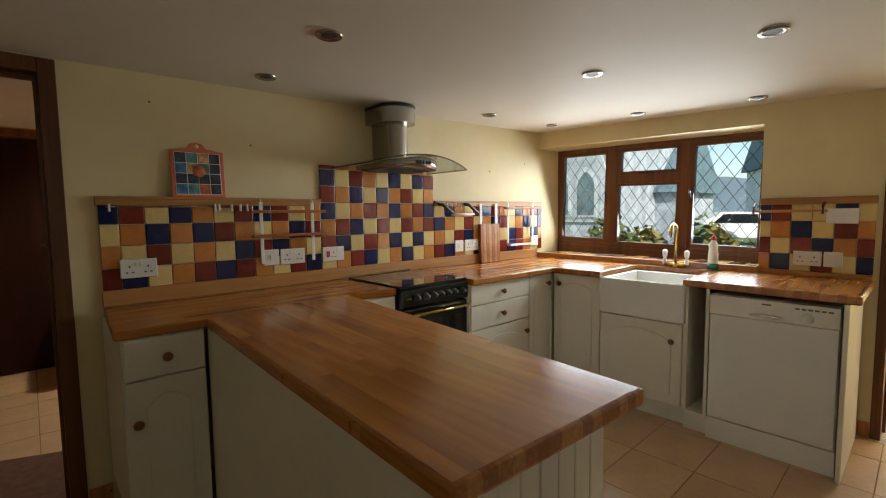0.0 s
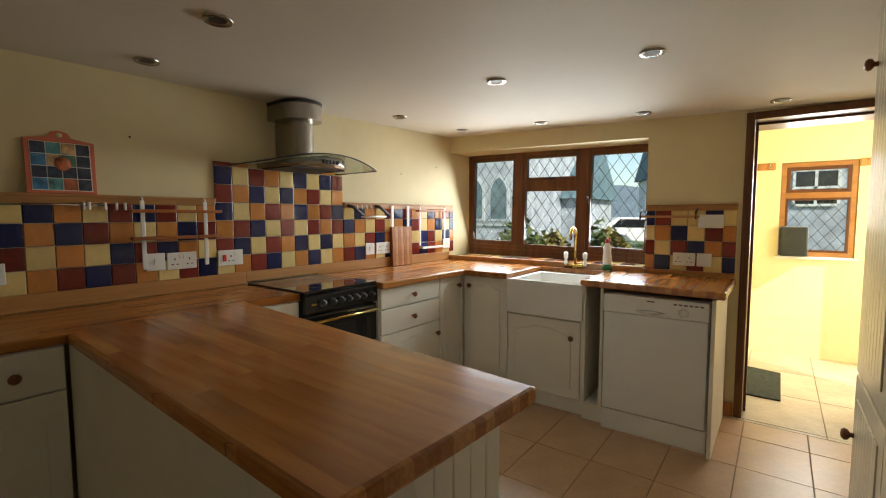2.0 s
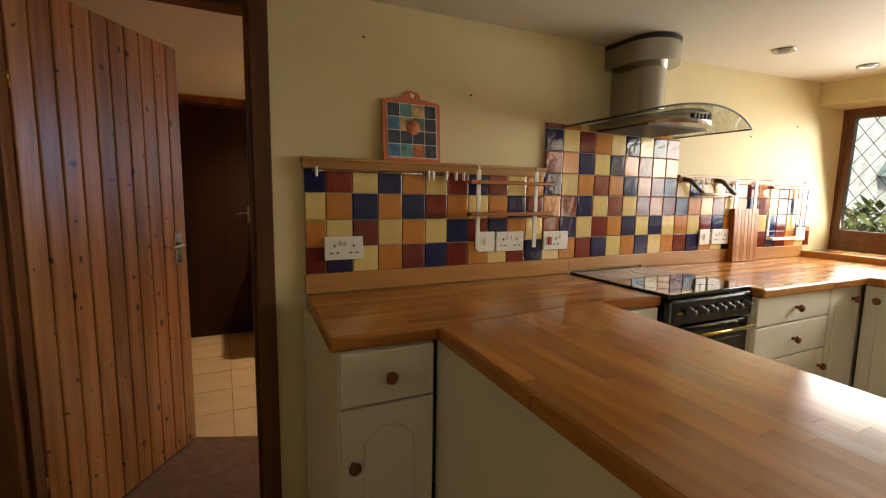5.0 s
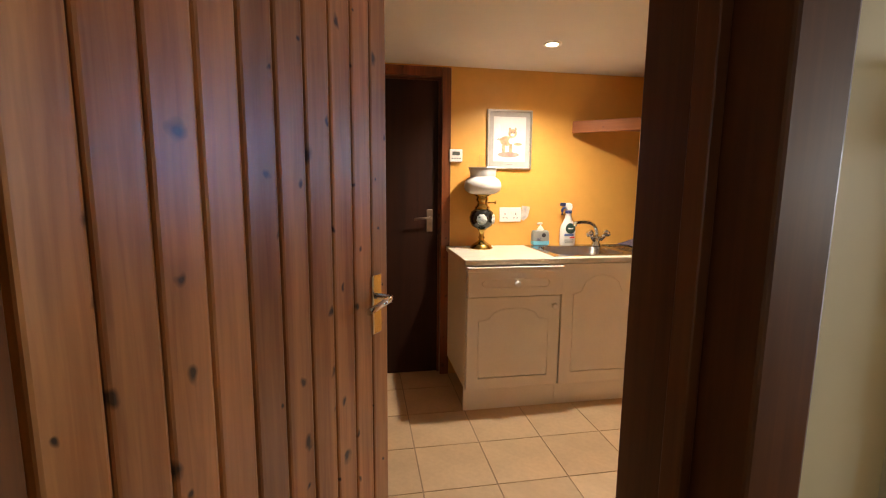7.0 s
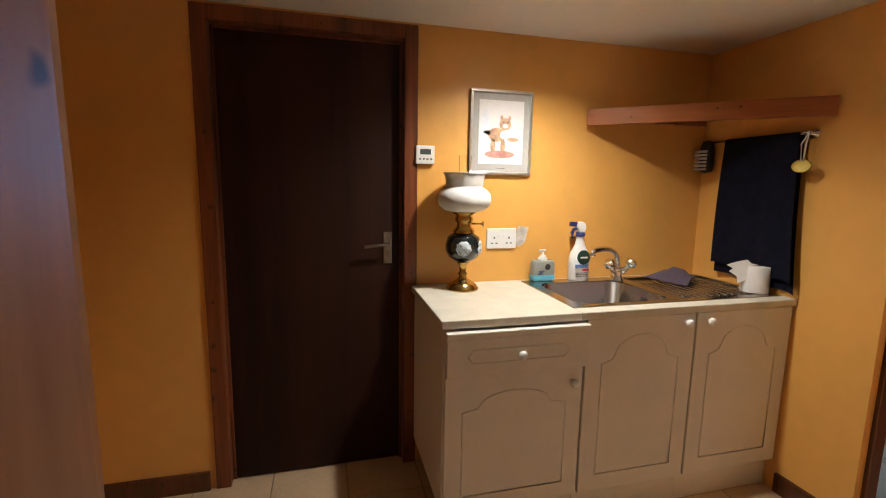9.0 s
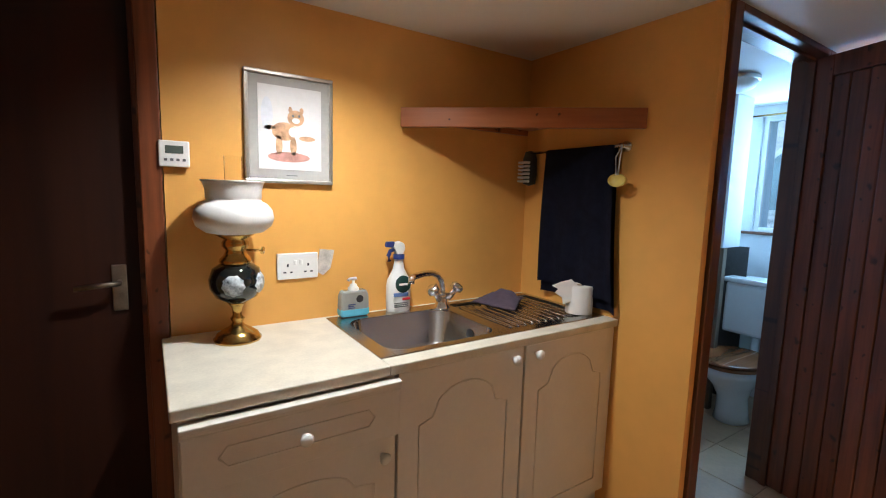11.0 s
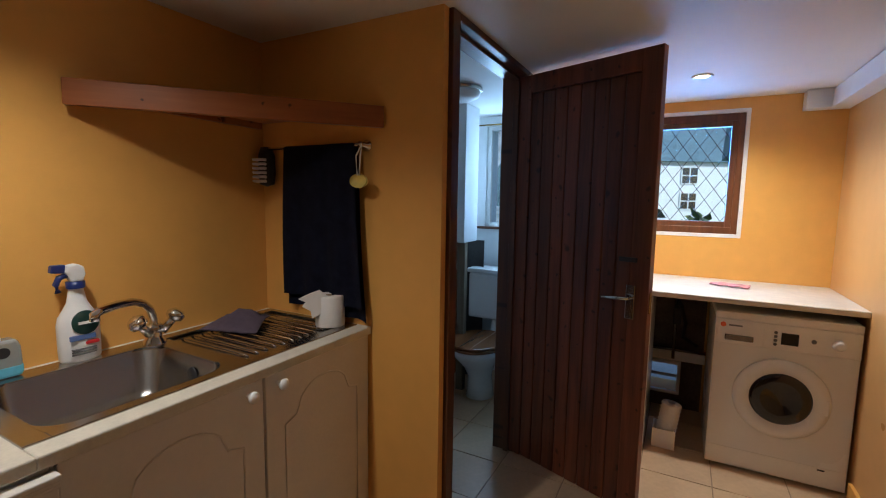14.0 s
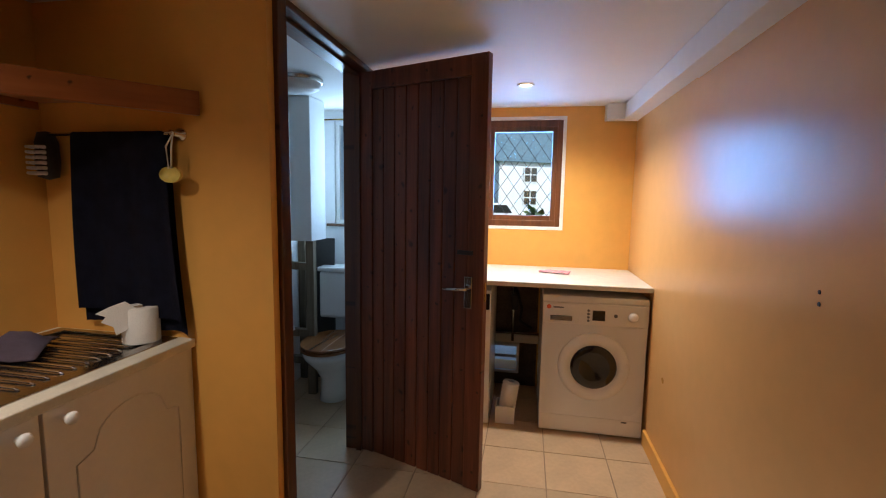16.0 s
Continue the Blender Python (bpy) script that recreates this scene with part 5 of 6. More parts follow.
# things on the sink
sp = thing("soap_dispenser", pose(0.950, 5.212, 0.909), "clear hand soap bottle with blue liquid", "soap dispenser")
part("bottle", upright([(-0.056, 0), (0.056, 0), (0.060, 0.02), (0.058, 0.085), (0.050, 0.105), (-0.050, 0.105), (-0.058, 0.085), (-0.060, 0.02)], -0.024, 0.024, 0.008), mat("frosted_clear_plastic", (0.60, 0.66, 0.64), 0.2, vary=0.08, coat=0.3), sp).data.materials[0].node_tree.nodes["Principled BSDF"].inputs["Transmission Weight"].default_value = 0.55
part("liquid", upright([(-0.0545, 0.001), (0.0545, 0.001), (0.0605, 0.012), (0.0605, 0.036), (-0.0605, 0.036), (-0.0605, 0.012)], -0.0246, 0.0246, 0.007), BLUE_LIQ, sp, "blue liquid soap")
part("label", lathe([(0.015, 0), (0, 0.001)], 20, pose(0.018, -0.0242, 0.072, 90)), BLACK_MATT, sp, "round black label")
for i, w_ in enumerate((0.03, 0.022, 0.026)):
    part("label_line", B(-0.030, -0.030 + w_, -0.0255, -0.0235, 0.050 - i * 0.007, 0.053 - i * 0.007), BLUE_PLASTIC, sp)
part("pump", lathe([(0.022, 0.104), (0.022, 0.114), (0.016, 0.120), (0.014, 0.128), (0.006, 0.131), (0.006, 0.150), (0, 0.151)], 18), OPAL, sp, "short pump cap")
part("spout", tube([(0.012, 0, 0.151), (-0.020, -0.010, 0.152), (-0.026, -0.012, 0.146)], 0.006, 8), OPAL, sp)
sb = thing("spray_bottle", pose(1.148, 5.205, 0.909), "white spray cleaner bottle with a blue trigger", "spray bottle")
part("bottle", lathe([(0.0, 0), (0.050, 0.0), (0.054, 0.006), (0.055, 0.05), (0.055, 0.11), (0.050, 0.135), (0.036, 0.158), (0.026, 0.178), (0.020, 0.21), (0.018, 0.225)], 28, Matrix.Diagonal((1, 0.68, 1, 1))), WHITE, sb)
LABEL_GREEN = mat("dark_green_print", (0.012, 0.045, 0.035), 0.4)
bdg = part("badge", lathe([(0.036, 0), (0.034, 0.002), (0, 0.004)], 24, pose(0.004, -0.0355, 0.118, 84)), LABEL_GREEN, sb, "round dark green label")
part("badge_mark", joined((-0.016, 0.022, -0.0415, -0.037, 0.114, 0.122)), WHITE, bdg, "white mark on the badge")
part("label_blue", B(-0.038, 0.028, -0.0395, -0.030, 0.066, 0.082, bev=0.002), mat("pale_blue_print", (0.12, 0.20, 0.45), 0.4), sb)
part("label_red", B(0.0, 0.036, -0.0385, -0.029, 0.050, 0.060, bev=0.001), RED_PLASTIC, sb)
for i in range(3):
    part("label_line", B(-0.034, 0.028, -0.0385, -0.030, 0.022 + i * 0.008, 0.025 + i * 0.008), GREY_TXT, sb)
part("collar", lathe([(0.023, 0.220), (0.024, 0.240), (0, 0.242)], 18), BLUE_PLASTIC, sb, "dark blue collar")
part("head", upright([(-0.030, 0.272), (-0.024, 0.290), (0.004, 0.294), (0.020, 0.284), (0.024, 0.262), (0.016, 0.240), (-0.014, 0.240), (-0.020, 0.258)], -0.015, 0.015, 0.005), WHITE, sb)
part("trigger", tube([(-0.018, 0, 0.262), (-0.040, 0, 0.255), (-0.048, 0, 0.236), (-0.044, 0, 0.212)], 0.009, 8), BLUE_PLASTIC, sb, "dark blue trigger")
part("nozzle", upright([(-0.062, 0.272), (-0.058, 0.294), (-0.024, 0.294), (-0.028, 0.268)], -0.012, 0.012, 0.004), BLUE_PLASTIC, sb, "dark blue nozzle")


def crumple(w, d, h, seed, n=14):
    bm = bmesh.new()
    rng = random.Random(seed)
    g = []
    for i in range(n + 1):
        row = []
        for j in range(n + 1):
            u, v = i / n * 2 - 1, j / n * 2 - 1
            z = h * max(0, 1 - abs(u + 0.25 * v)) * (0.55 + 0.45 * math.cos(v * 2.2)) + 0.008 * noise.noise(Vector((u * 3, v * 3, seed)))
            row.append(bm.verts.new((u * w / 2, v * d / 2 * (1 - 0.25 * u), max(0.002, z + 0.004))))
        g.append(row)
    for i in range(n):
        for j in range(n):
            bm.faces.new((g[i][j], g[i + 1][j], g[i + 1][j + 1], g[i][j + 1])).smooth = True
    geo = bmesh.ops.extrude_face_region(bm, geom=bm.faces[:])["geom"]
    bmesh.ops.translate(bm, verts=[v for v in geo if isinstance(v, bmesh.types.BMVert)], vec=(0, 0, 0.004))
    return bm


single("cleaning_cloth", crumple(0.22, 0.17, 0.06, 3), CLOTH, "folded grey-purple cleaning cloth on the drainer", "cloth", pose(1.64, 5.10, 0.908, 0, 0, 25))
tr = thing("kitchen_roll", pose(1.825, 4.815, 0.909, 0, 0, -38), "half-used white tissue roll with a loose end", "tissue roll")
part("roll", lathe([(0.020, 0.0), (0.056, 0.0), (0.057, 0.004), (0.057, 0.116), (0.054, 0.121), (0.020, 0.121), (0.020, 0.0)], 32), PAPER, tr)
part("core", lathe([(0.0195, 0.001), (0.0195, 0.12), (0.017, 0.12), (0.017, 0.001)], 20), mat("card", (0.35, 0.25, 0.16), 0.9), tr)
part("loose_sheet", upright([(-0.01, 0.118), (-0.045, 0.150), (-0.085, 0.138), (-0.125, 0.120), (-0.098, 0.106), (-0.112, 0.090), (-0.080, 0.070), (-0.075, 0.040), (-0.045, 0.055)], -0.040, -0.034, 0.001), PAPER, tr, "torn loose end of tissue")

# wall things
th = thing("thermostat", pose(0.313, UB, 1.466), "white wall thermostat with a small grey display", "thermostat")
part("case", B(0, 0.086, -0.024, 0, 0, 0.082, bev=0.004), WHITE, th)
part("display", B(0.018, 0.068, -0.0255, -0.023, 0.042, 0.066), mat("grey_lcd", (0.10, 0.12, 0.10), 0.2), th)
for i in range(4):
    part("button", B(0.014 + i * 0.017, 0.023 + i * 0.017, -0.027, -0.023, 0.018, 0.026, bev=0.001), GREY_TXT, th)
socket(pose(0.668, UB, 1.069), 0.152, 2, "white double wall socket above the worktop", h=0.098)
single("plaster_scar", prism([(0.816, 1.09), (0.842, 1.075), (0.872, 1.10), (0.888, 1.172), (0.83, 1.178)], 0, 0.003), mat("bare_plaster", (0.55, 0.50, 0.44), 0.9, vary=0.3, scale=30), "bare chipped plaster patch beside the socket", "plaster patch", Matrix(((1, 0, 0, 0), (0, 0, -1, UB - 0.0005), (0, 1, 0, 0), (0, 0, 0, 1))))
pic = thing("framed_picture", pose(0.566, UB, 1.425), "silver-framed print of a ginger animal in a grey mount", "picture")
part("frame", joined((0, 0.312, -0.02, 0, 0, 0.014), (0, 0.312, -0.02, 0, 0.374, 0.388), (0, 0.014, -0.02, 0, 0.014, 0.374), (0.298, 0.312, -0.02, 0, 0.014, 0.374), bev=0.003), mat("silver_frame", (0.55, 0.52, 0.46), 0.3, 0.8), pic)
part("mount", B(0.014, 0.298, -0.012, -0.002, 0.014, 0.374), mat("grey_mount", (0.42, 0.40, 0.36), 0.8), pic)
part("paper", B(0.045, 0.268, -0.014, -0.012, 0.05, 0.342), mat("print_paper", (0.74, 0.71, 0.68), 0.8, vary=0.06), pic)
GINGER = mat("ginger_ink", (0.56, 0.34, 0.19), 0.8, vary=0.4, scale=40)
for nm, cx, cz, rx, rz, mm in (("ink_body", 0.135, 0.185, 0.045, 0.032, GINGER), ("ink_head", 0.175, 0.235, 0.03, 0.028, GINGER), ("ink_leg", 0.115, 0.135, 0.012, 0.035, GINGER), ("ink_leg", 0.165, 0.135, 0.012, 0.035, GINGER), ("ink_leg", 0.215, 0.165, 0.03, 0.009, GINGER), ("ink_wash", 0.15, 0.095, 0.075, 0.018, mat("red_wash", (0.55, 0.28, 0.22), 0.8, vary=0.4, scale=30)), ("ink_ear", 0.156, 0.263, 0.007, 0.011, GINGER), ("ink_ear", 0.196, 0.263, 0.007, 0.011, GINGER), ("ink_eye", 0.165, 0.243, 0.004, 0.005, GREY_TXT), ("ink_eye", 0.187, 0.243, 0.004, 0.005, GREY_TXT), ("ink_shadow", 0.075, 0.24, 0.02, 0.06, mat("pale_blue_wash", (0.68, 0.68, 0.71), 0.8)), ("ink_tail", 0.085, 0.195, 0.02, 0.008, GINGER), ("ink_muzzle", 0.175, 0.226, 0.014, 0.010, PAPER), ("ink_chest", 0.165, 0.185, 0.016, 0.018, PAPER)):
    lift = 0.0158 if mm is GREY_TXT else 0.0152 if mm is PAPER else 0.0145
    part(nm, lathe([(1, 0), (0, 0.0)], 20, Matrix.Translation((cx, -lift, cz)) @ Matrix.Diagonal((rx, 1, rz, 1)) @ pose(0, 0, 0, 90)), mm, pic)
part("caption_line", B(0.14, 0.18, -0.0128, -0.0118, 0.028, 0.031), GREY_TXT, pic)

# corner shelf with a deep front board
cs = thing("corner_shelf", pose(0, 0, 1.672), "varnished pine corner shelf with a deep front board", "shelf")
part("shelf", prism([(1.19, UB), (TW, 4.62), (TW, UB)], 0.056, 0.072), SHELF_PINE, cs)
d = Vector((TW - 1.165, 4.60 - 5.235, 0))
m = Matrix.Translation((1.165, 5.235, 0)) @ Euler((0, 0, math.atan2(d.y, d.x))).to_matrix().to_4x4()
part("front_board", B(0, d.length - 0.01, -0.012, 0.012, 0, 0.078, bev=0.003), SHELF_PINE, cs, m=m)
part("batten", B(1.21, TW - 0.02, UB - 0.02, UB, 0.030, 0.0555), SHELF_PINE, cs)

# towel rail, towel, brush, tag
rl = thing("towel_rail", pose(TW, 4.685, 1.612, 0, 0, 90), "thin chrome towel rail", "towel rail")
part("rod", tube([(-0.01, 0.045, 0), (0.53, 0.045, 0)], 0.006), CHROME, rl)
part("boss", lathe([(0.022, 0), (0.022, 0.008), (0.010, 0.014), (0.010, 0.05), (0, 0.05)], 18, pose(0.0, 0, 0, -90)), CHROME, rl)
bm = bmesh.new()
nx, nz = 26, 20
for layer in (0, 1):
    g = []
    for i in range(nx + 1):
        row = []
        for j in range(nz + 1):
            u, v = i / nx, j / nz
            yy = 4.705 + 0.37 * (1 - u) + 0.01 * math.sin(v * 3)
            spread = (u - 0.5) * 0.03 * v
            x = TW - 0.055 - 0.010 * math.sin(u * 19 + v) * (0.2 + v) + (0.026 if layer else 0)
            z = 1.618 - 0.004 * (0 if 0.02 < u < 0.98 else 1) - v * ((0.61 if layer == 0 else 0.66) + 0.03 * u)
            row.append(bm.verts.new((x, yy - spread * 1.6 - 0.02 * v, z)))
        g.append(row)
    for i in range(nx):
        for j in range(nz):
            bm.faces.new((g[i][j], g[i + 1][j], g[i + 1][j + 1], g[i][j + 1])).smooth = True
    if layer:
        for i in range(nx):
            bm.faces.new((g[i][0], g[i + 1][0], prev[i + 1][0], prev[i][0]))
    prev = g
single("towel", bm, TOWEL, "dark navy towel hanging over the rail", "towel")
br = thing("hanging_brush", pose(TW - 0.035, 5.20, 1.455), "black bath brush with white bristles hanging on the wall", "brush")
part("back", lathe([(0, 0), (0.03, 0.01), (0.036, 0.06), (0.034, 0.13), (0.024, 0.165), (0, 0.17)], 20), BLACK_MATT, br)
for k in range(6):
    for q in range(4):
        part("bristles", lathe([(0.007, 0), (0.005, 0.028), (0, 0.028)], 6, pose(-0.025, -0.022 + q * 0.015, 0.022 + k * 0.018, 0, -90)), PAPER, br)
tg = thing("hanging_tag", pose(TW - 0.072, 4.672, 1.475), "yellow oval tag on a white loop", "tag")
part("tag", lathe([(1, -0.5), (1, 0.5), (0, 0.5)], 24, Matrix.Diagonal((0.008, 0.040, 0.026, 1)) @ pose(0, 0, 0, 0, 90)), mat("yellow_soap", (0.75, 0.62, 0.16), 0.4), tg)
part("loop", tube([(0, 0.006, 0.02), (0, 0.012, 0.09), (0.02, 0.0, 0.137), (0, -0.008, 0.09), (0, -0.004, 0.02)], 0.003, 6), WHITE, tg)
for x, y in ((0.767, 4.70), (3.25, 3.56)):
    downlight(x, y, 2.069, True)
    lamp("downlight_glow", "SPOT", 42 if x < 2 else 76, look((x, y, 2.055), (x, y, 0)), WARM, soft=0.03, spot=radians(144 if x < 2 else 150))

# Thin matt brown sheet over the tiles nearest the doorway.
single("brown_floor_patch", prism([(-0.98, 2.68), (0.62, 2.68), (0.62, 3.12), (0.12, 3.335), (-0.2, 3.47), (-0.98, 3.47)], 0.0, 0.008, 0.003), mat("brown_floor_sheet", (0.16, 0.085, 0.055), 0.95, vary=0.25, scale=25, bump=0.6, bscale=300), "flat brown sheet on the floor inside the utility doorway", "mat")

# washing machine and counter at the end wall
structure_counter = single("worktop", B(3.215, UX, UW + 0.012, 4.36, 0.895, 0.925, bev=0.005), LAMINATE, "pale laminate worktop over the washing machine", "worktop")
wm = thing("washing_machine", pose(3.235, 3.412, 0.0, 0, 0, -90), "white front-loading washing machine with a dark round door", "washing machine")
part("body", B(0, 0.598, 0, 0.55, 0.012, 0.85, bev=0.006), ENAMEL, wm)
part("top", B(-0.001, 0.599, -0.006, 0.55, 0.815, 0.852, bev=0.008), WHITE, wm)
cpn = part("control_panel", B(0.002, 0.596, -0.010, 0, 0.685, 0.812, bev=0.004), WHITE, wm)
dwr = part("detergent_drawer", B(0.010, 0.215, -0.014, -0.008, 0.69, 0.805, bev=0.003), WHITE, cpn)
part("grip", B(0.045, 0.17, -0.018, -0.012, 0.705, 0.735, bev=0.004), STEEL, dwr)
part("display", B(0.285, 0.355, -0.0125, -0.009, 0.715, 0.775), BLACK_GLASS, cpn)
part("dial", lathe([(0.028, 0), (0.024, 0.016), (0.012, 0.02), (0, 0.02)], 24, pose(0.51, -0.010, 0.745, 90)), WHITE, cpn)
for i in range(4):
    part("button", lathe([(0.008, 0), (0.007, 0.004), (0, 0.004)], 12, pose(0.262, -0.010, 0.712 + i * 0.02, 90)), GREY_TXT, cpn)
part("button", lathe([(0.011, 0), (0.010, 0.004), (0, 0.004)], 12, pose(0.415, -0.010, 0.748, 90)), GREY_TXT, cpn)
part("sticker", lathe([(0.013, 0), (0, 0.001)], 16, pose(0.035, -0.0145, 0.785, 90)), mat("orange_red_sticker", (0.75, 0.13, 0.03), 0.5), cpn, "round orange sticker")
part("badge", B(0.06, 0.12, -0.0148, -0.0138, 0.780, 0.788), GREY_TXT, cpn)
ring = part("door", lathe([(0.130, 0.004), (0.150, 0.020), (0.180, 0.024), (0.202, 0.012), (0.206, 0.0), (0.13, 0.0)], 48, pose(0.305, 0, 0.43, 90)), WHITE, wm, "white round door ring")
part("door_glass", lathe([(0.133, 0.006), (0.120, 0.020), (0.08, 0.016), (0.04, 0.008), (0, 0.006)], 48, pose(0.305, 0, 0.43, 90)), BLACK_GLASS, ring, "dark bowl glass")
part("door_handle", B(0.478, 0.498, -0.024, -0.012, 0.39, 0.47, bev=0.004), WHITE, ring)
part("kick_plate", B(0.004, 0.594, -0.004, 0, 0.02, 0.115, bev=0.002), WHITE, wm)
part("filter_slot", B(0.48, 0.51, -0.006, -0.003, 0.10, 0.107), BLACK_MATT, wm)
ap = thing("freestanding_freezer", pose(3.228, 4.30, 0, 0, 0, -90), "white appliance with a dark top panel under the worktop", "appliance")
part("body", B(0, 0.578, 0, 0.55, 0.01, 0.86, bev=0.006), ENAMEL, ap)
part("panel", B(0.02, 0.570, -0.004, 0.0, 0.74, 0.84), BLACK_GLASS, ap)
single("storage_box", joined((3.27, 3.40, 3.56, 3.568, 0, 0.11), (3.27, 3.40, 3.672, 3.68, 0, 0.11), (3.27, 3.278, 3.568, 3.672, 0, 0.11), (3.392, 3.40, 3.568, 3.672, 0, 0.11), (3.278, 3.392, 3.568, 3.672, 0, 0.006)), WHITE, "white open plastic box on the floor", "box")
single("paper_roll", lathe([(0.02, 0)] + [(0.050 + 0.006 * (k % 2), 0.012 * k) for k in range(21)] + [(0.02, 0.24)], 24), PAPER, "white corrugated hose end standing in the box", "hose", pose(3.335, 3.62, 0.008, 8, 6, 0))
# Thin dark sheet added over the ochre wall to darken it below the worktop.
structure("dark_sheet_under_counter", joined((UX - 0.005, UX - 0.001, 3.42, 3.55, 0, 0.893), (UX - 0.005, UX - 0.001, 3.75, 4.35, 0, 0.893), (UX - 0.005, UX - 0.001, 3.55, 3.75, 0.33, 0.893), (UX - 0.005, UX - 0.001, 3.55, 3.75, 0, 0.10)), mat("dark_brown_sheet", (0.13, 0.10, 0.08), 0.9, vary=0.5, scale=8, bump=0.3), "dark mottled brown sheet under the worktop", "wall")
cf = thing("cat_flap", pose(UX - 0.02, 3.752, 0.10, 0, 0, -90), "white plastic pet flap with a clear blue-lit panel", "pet flap")
part("frame", joined((0, 0.204, -0.012, 0.02, 0, 0.02), (0, 0.204, -0.012, 0.02, 0.21, 0.232), (0, 0.02, -0.012, 0.02, 0.02, 0.21), (0.184, 0.204, -0.012, 0.02, 0.02, 0.21), (0.02, 0.184, -0.008, 0.01, 0.12, 0.14), bev=0.004), WHITE, cf)
part("flap", B(0.02, 0.184, 0.0, 0.004, 0.02, 0.21), CLEAR, cf)
pp = thing("water_pipes", pose(UX, 3.60, 0), "dark pipes and valves on the wall under the worktop", "pipes")
part("pipe", tube([(-0.05, 0.0, 0.36), (-0.05, 0.0, 0.86)], 0.011), STEEL, pp)
part("pipe", tube([(-0.04, -0.19, 0.42), (-0.04, 0.14, 0.42)], 0.011), STEEL, pp)
part("hose", tube([(-0.05, 0.01, 0.80), (-0.10, -0.03, 0.74), (-0.09, -0.06, 0.62), (-0.06, -0.05, 0.52), (-0.08, -0.14, 0.47)], 0.013), BLACK_MATT, pp)
part("valve", joined((-0.075, -0.035, -0.035, 0.015, 0.60, 0.72), bev=0.008), BLACK_MATT, pp)
part("shelf_rail", B(-0.03, -0.002, -0.19, 0.14, 0.34, 0.40), CREAM_CAB, pp)
single("leaflet", crumple(0.20, 0.10, 0.006, 9), mat("pink_leaflet", (0.62, 0.25, 0.25), 0.5, vary=0.6, scale=25), "pink and white leaflet lying on the worktop", "leaflet", pose(3.62, 3.33, 0.926, 0, 0, 80))

# pipe boxing along the ceiling
tk = tagged(thing("pipe_boxing", pose(0, 0, 0), "white boxed-in pipe run along the ceiling", "boxing"), kind="structure")
part("run", B(2.75, UX - 0.005, UW + 0.013, 2.90, 1.962, 2.066, bev=0.003), WHITE_WALL, tk)
part("run", B(1.90, 2.748, UW + 0.013, 2.904, 1.955, 2.066, bev=0.003), WHITE_WALL, tk)
part("end_cap", B(1.70, 1.898, UW + 0.013, 2.915, 1.942, 2.066, bev=0.003), WHITE_WALL, tk)
part("return", B(UX - 0.10, UX - 0.006, 2.902, 3.02, 1.962, 2.066, bev=0.003), WHITE_WALL, tk)
for x, z in ((1.79, 1.195), (1.787, 1.165)):
    single("wall_plug", lathe([(0.006, 0), (0.005, 0.002), (0, 0.0)], 10), BLACK_MATT, "small dark screw hole in the ochre wall", "screw hole", pose(x, UW + 0.012, z, -90))

# ---- toilet room ----
single("boiler_casing", B(3.34, 3.56, 4.95, 5.225, 1.11, 2.066, bev=0.003), WHITE_WALL, "white boxed casing fixed to the ceiling", "boxing")
fr = thing("timber_frame", pose(0, 0, 0), "bare timber studs below the casing", "studwork")
RAW = wood("old_raw_timber", (0.10, 0.07, 0.04), (0.22, 0.17, 0.11), 0.8)
for x, y in ((3.40, 4.99), (3.42, 5.19), (3.66, 5.19)):
    part("stud", B(x, x + 0.045, y - 0.02, y + 0.035, 0, 1.108), RAW, fr)
for z in (0.22, 0.42, 0.90):
    part("rail", B(3.405, 3.45, 5.026, 5.168, z, z + 0.05), RAW, fr)
# Panel put in near-black, standing in for the dark void behind the studs.
single("wall_recess", B(3.70, 3.712, 4.95, 5.225, 0, 1.1), DARK_VOID, "near-black panel for the dark void behind the studs", "lining")
wc = thing("toilet", pose(3.36, 4.83, 0), "white toilet with a brown wooden seat", "toilet")
bm = bmesh.new()
prof = [(0.10, 0.0, 0.115, 0.05), (0.09, 0.06, 0.105, 0.05), (0.085, 0.16, 0.10, 0.04), (0.11, 0.24, 0.14, 0.02), (0.17, 0.33, 0.215, 0.0), (0.185, 0.385, 0.235, 0.0)]
rg = []
for ry, z, rx, ox in prof:
    rg.append([bm.verts.new((ox + rx * math.cos(2 * math.pi * i / 32), ry * math.sin(2 * math.pi * i / 32), z)) for i in range(32)])
for a, b in zip(rg, rg[1:]):
    for i in range(32):
        bm.faces.new((a[i], a[(i + 1) % 32], b[(i + 1) % 32], b[i])).smooth = True
bm.faces.new(rg[-1]), bm.faces.new(rg[0][::-1])
part("bowl", bm, CERAMIC, wc)
SEAT = wood("toilet_seat_wood", (0.16, 0.055, 0.016), (0.30, 0.12, 0.04), 0.25, 0, 12)
oval = [(0.245 * math.cos(2 * math.pi * i / 36), 0.195 * math.sin(2 * math.pi * i / 36)) for i in range(36)]
part("seat", prism(oval, 0.388, 0.408, 0.005), SEAT, wc, "brown wooden seat")
part("lid", prism([(x * 0.99, y * 0.99) for x, y in oval], 0.411, 0.43, 0.006), SEAT, wc, "brown wooden lid")
ci = part("cistern", prism([(0.24, -0.20), (0.42, -0.20), (0.42, 0.20), (0.24, 0.20)], 0.51, 0.86, 0.02), CERAMIC, wc)
part("cistern_lid", prism([(0.23, -0.21), (0.43, -0.21), (0.43, 0.21), (0.23, 0.21)], 0.86, 0.895, 0.01), CERAMIC, ci)
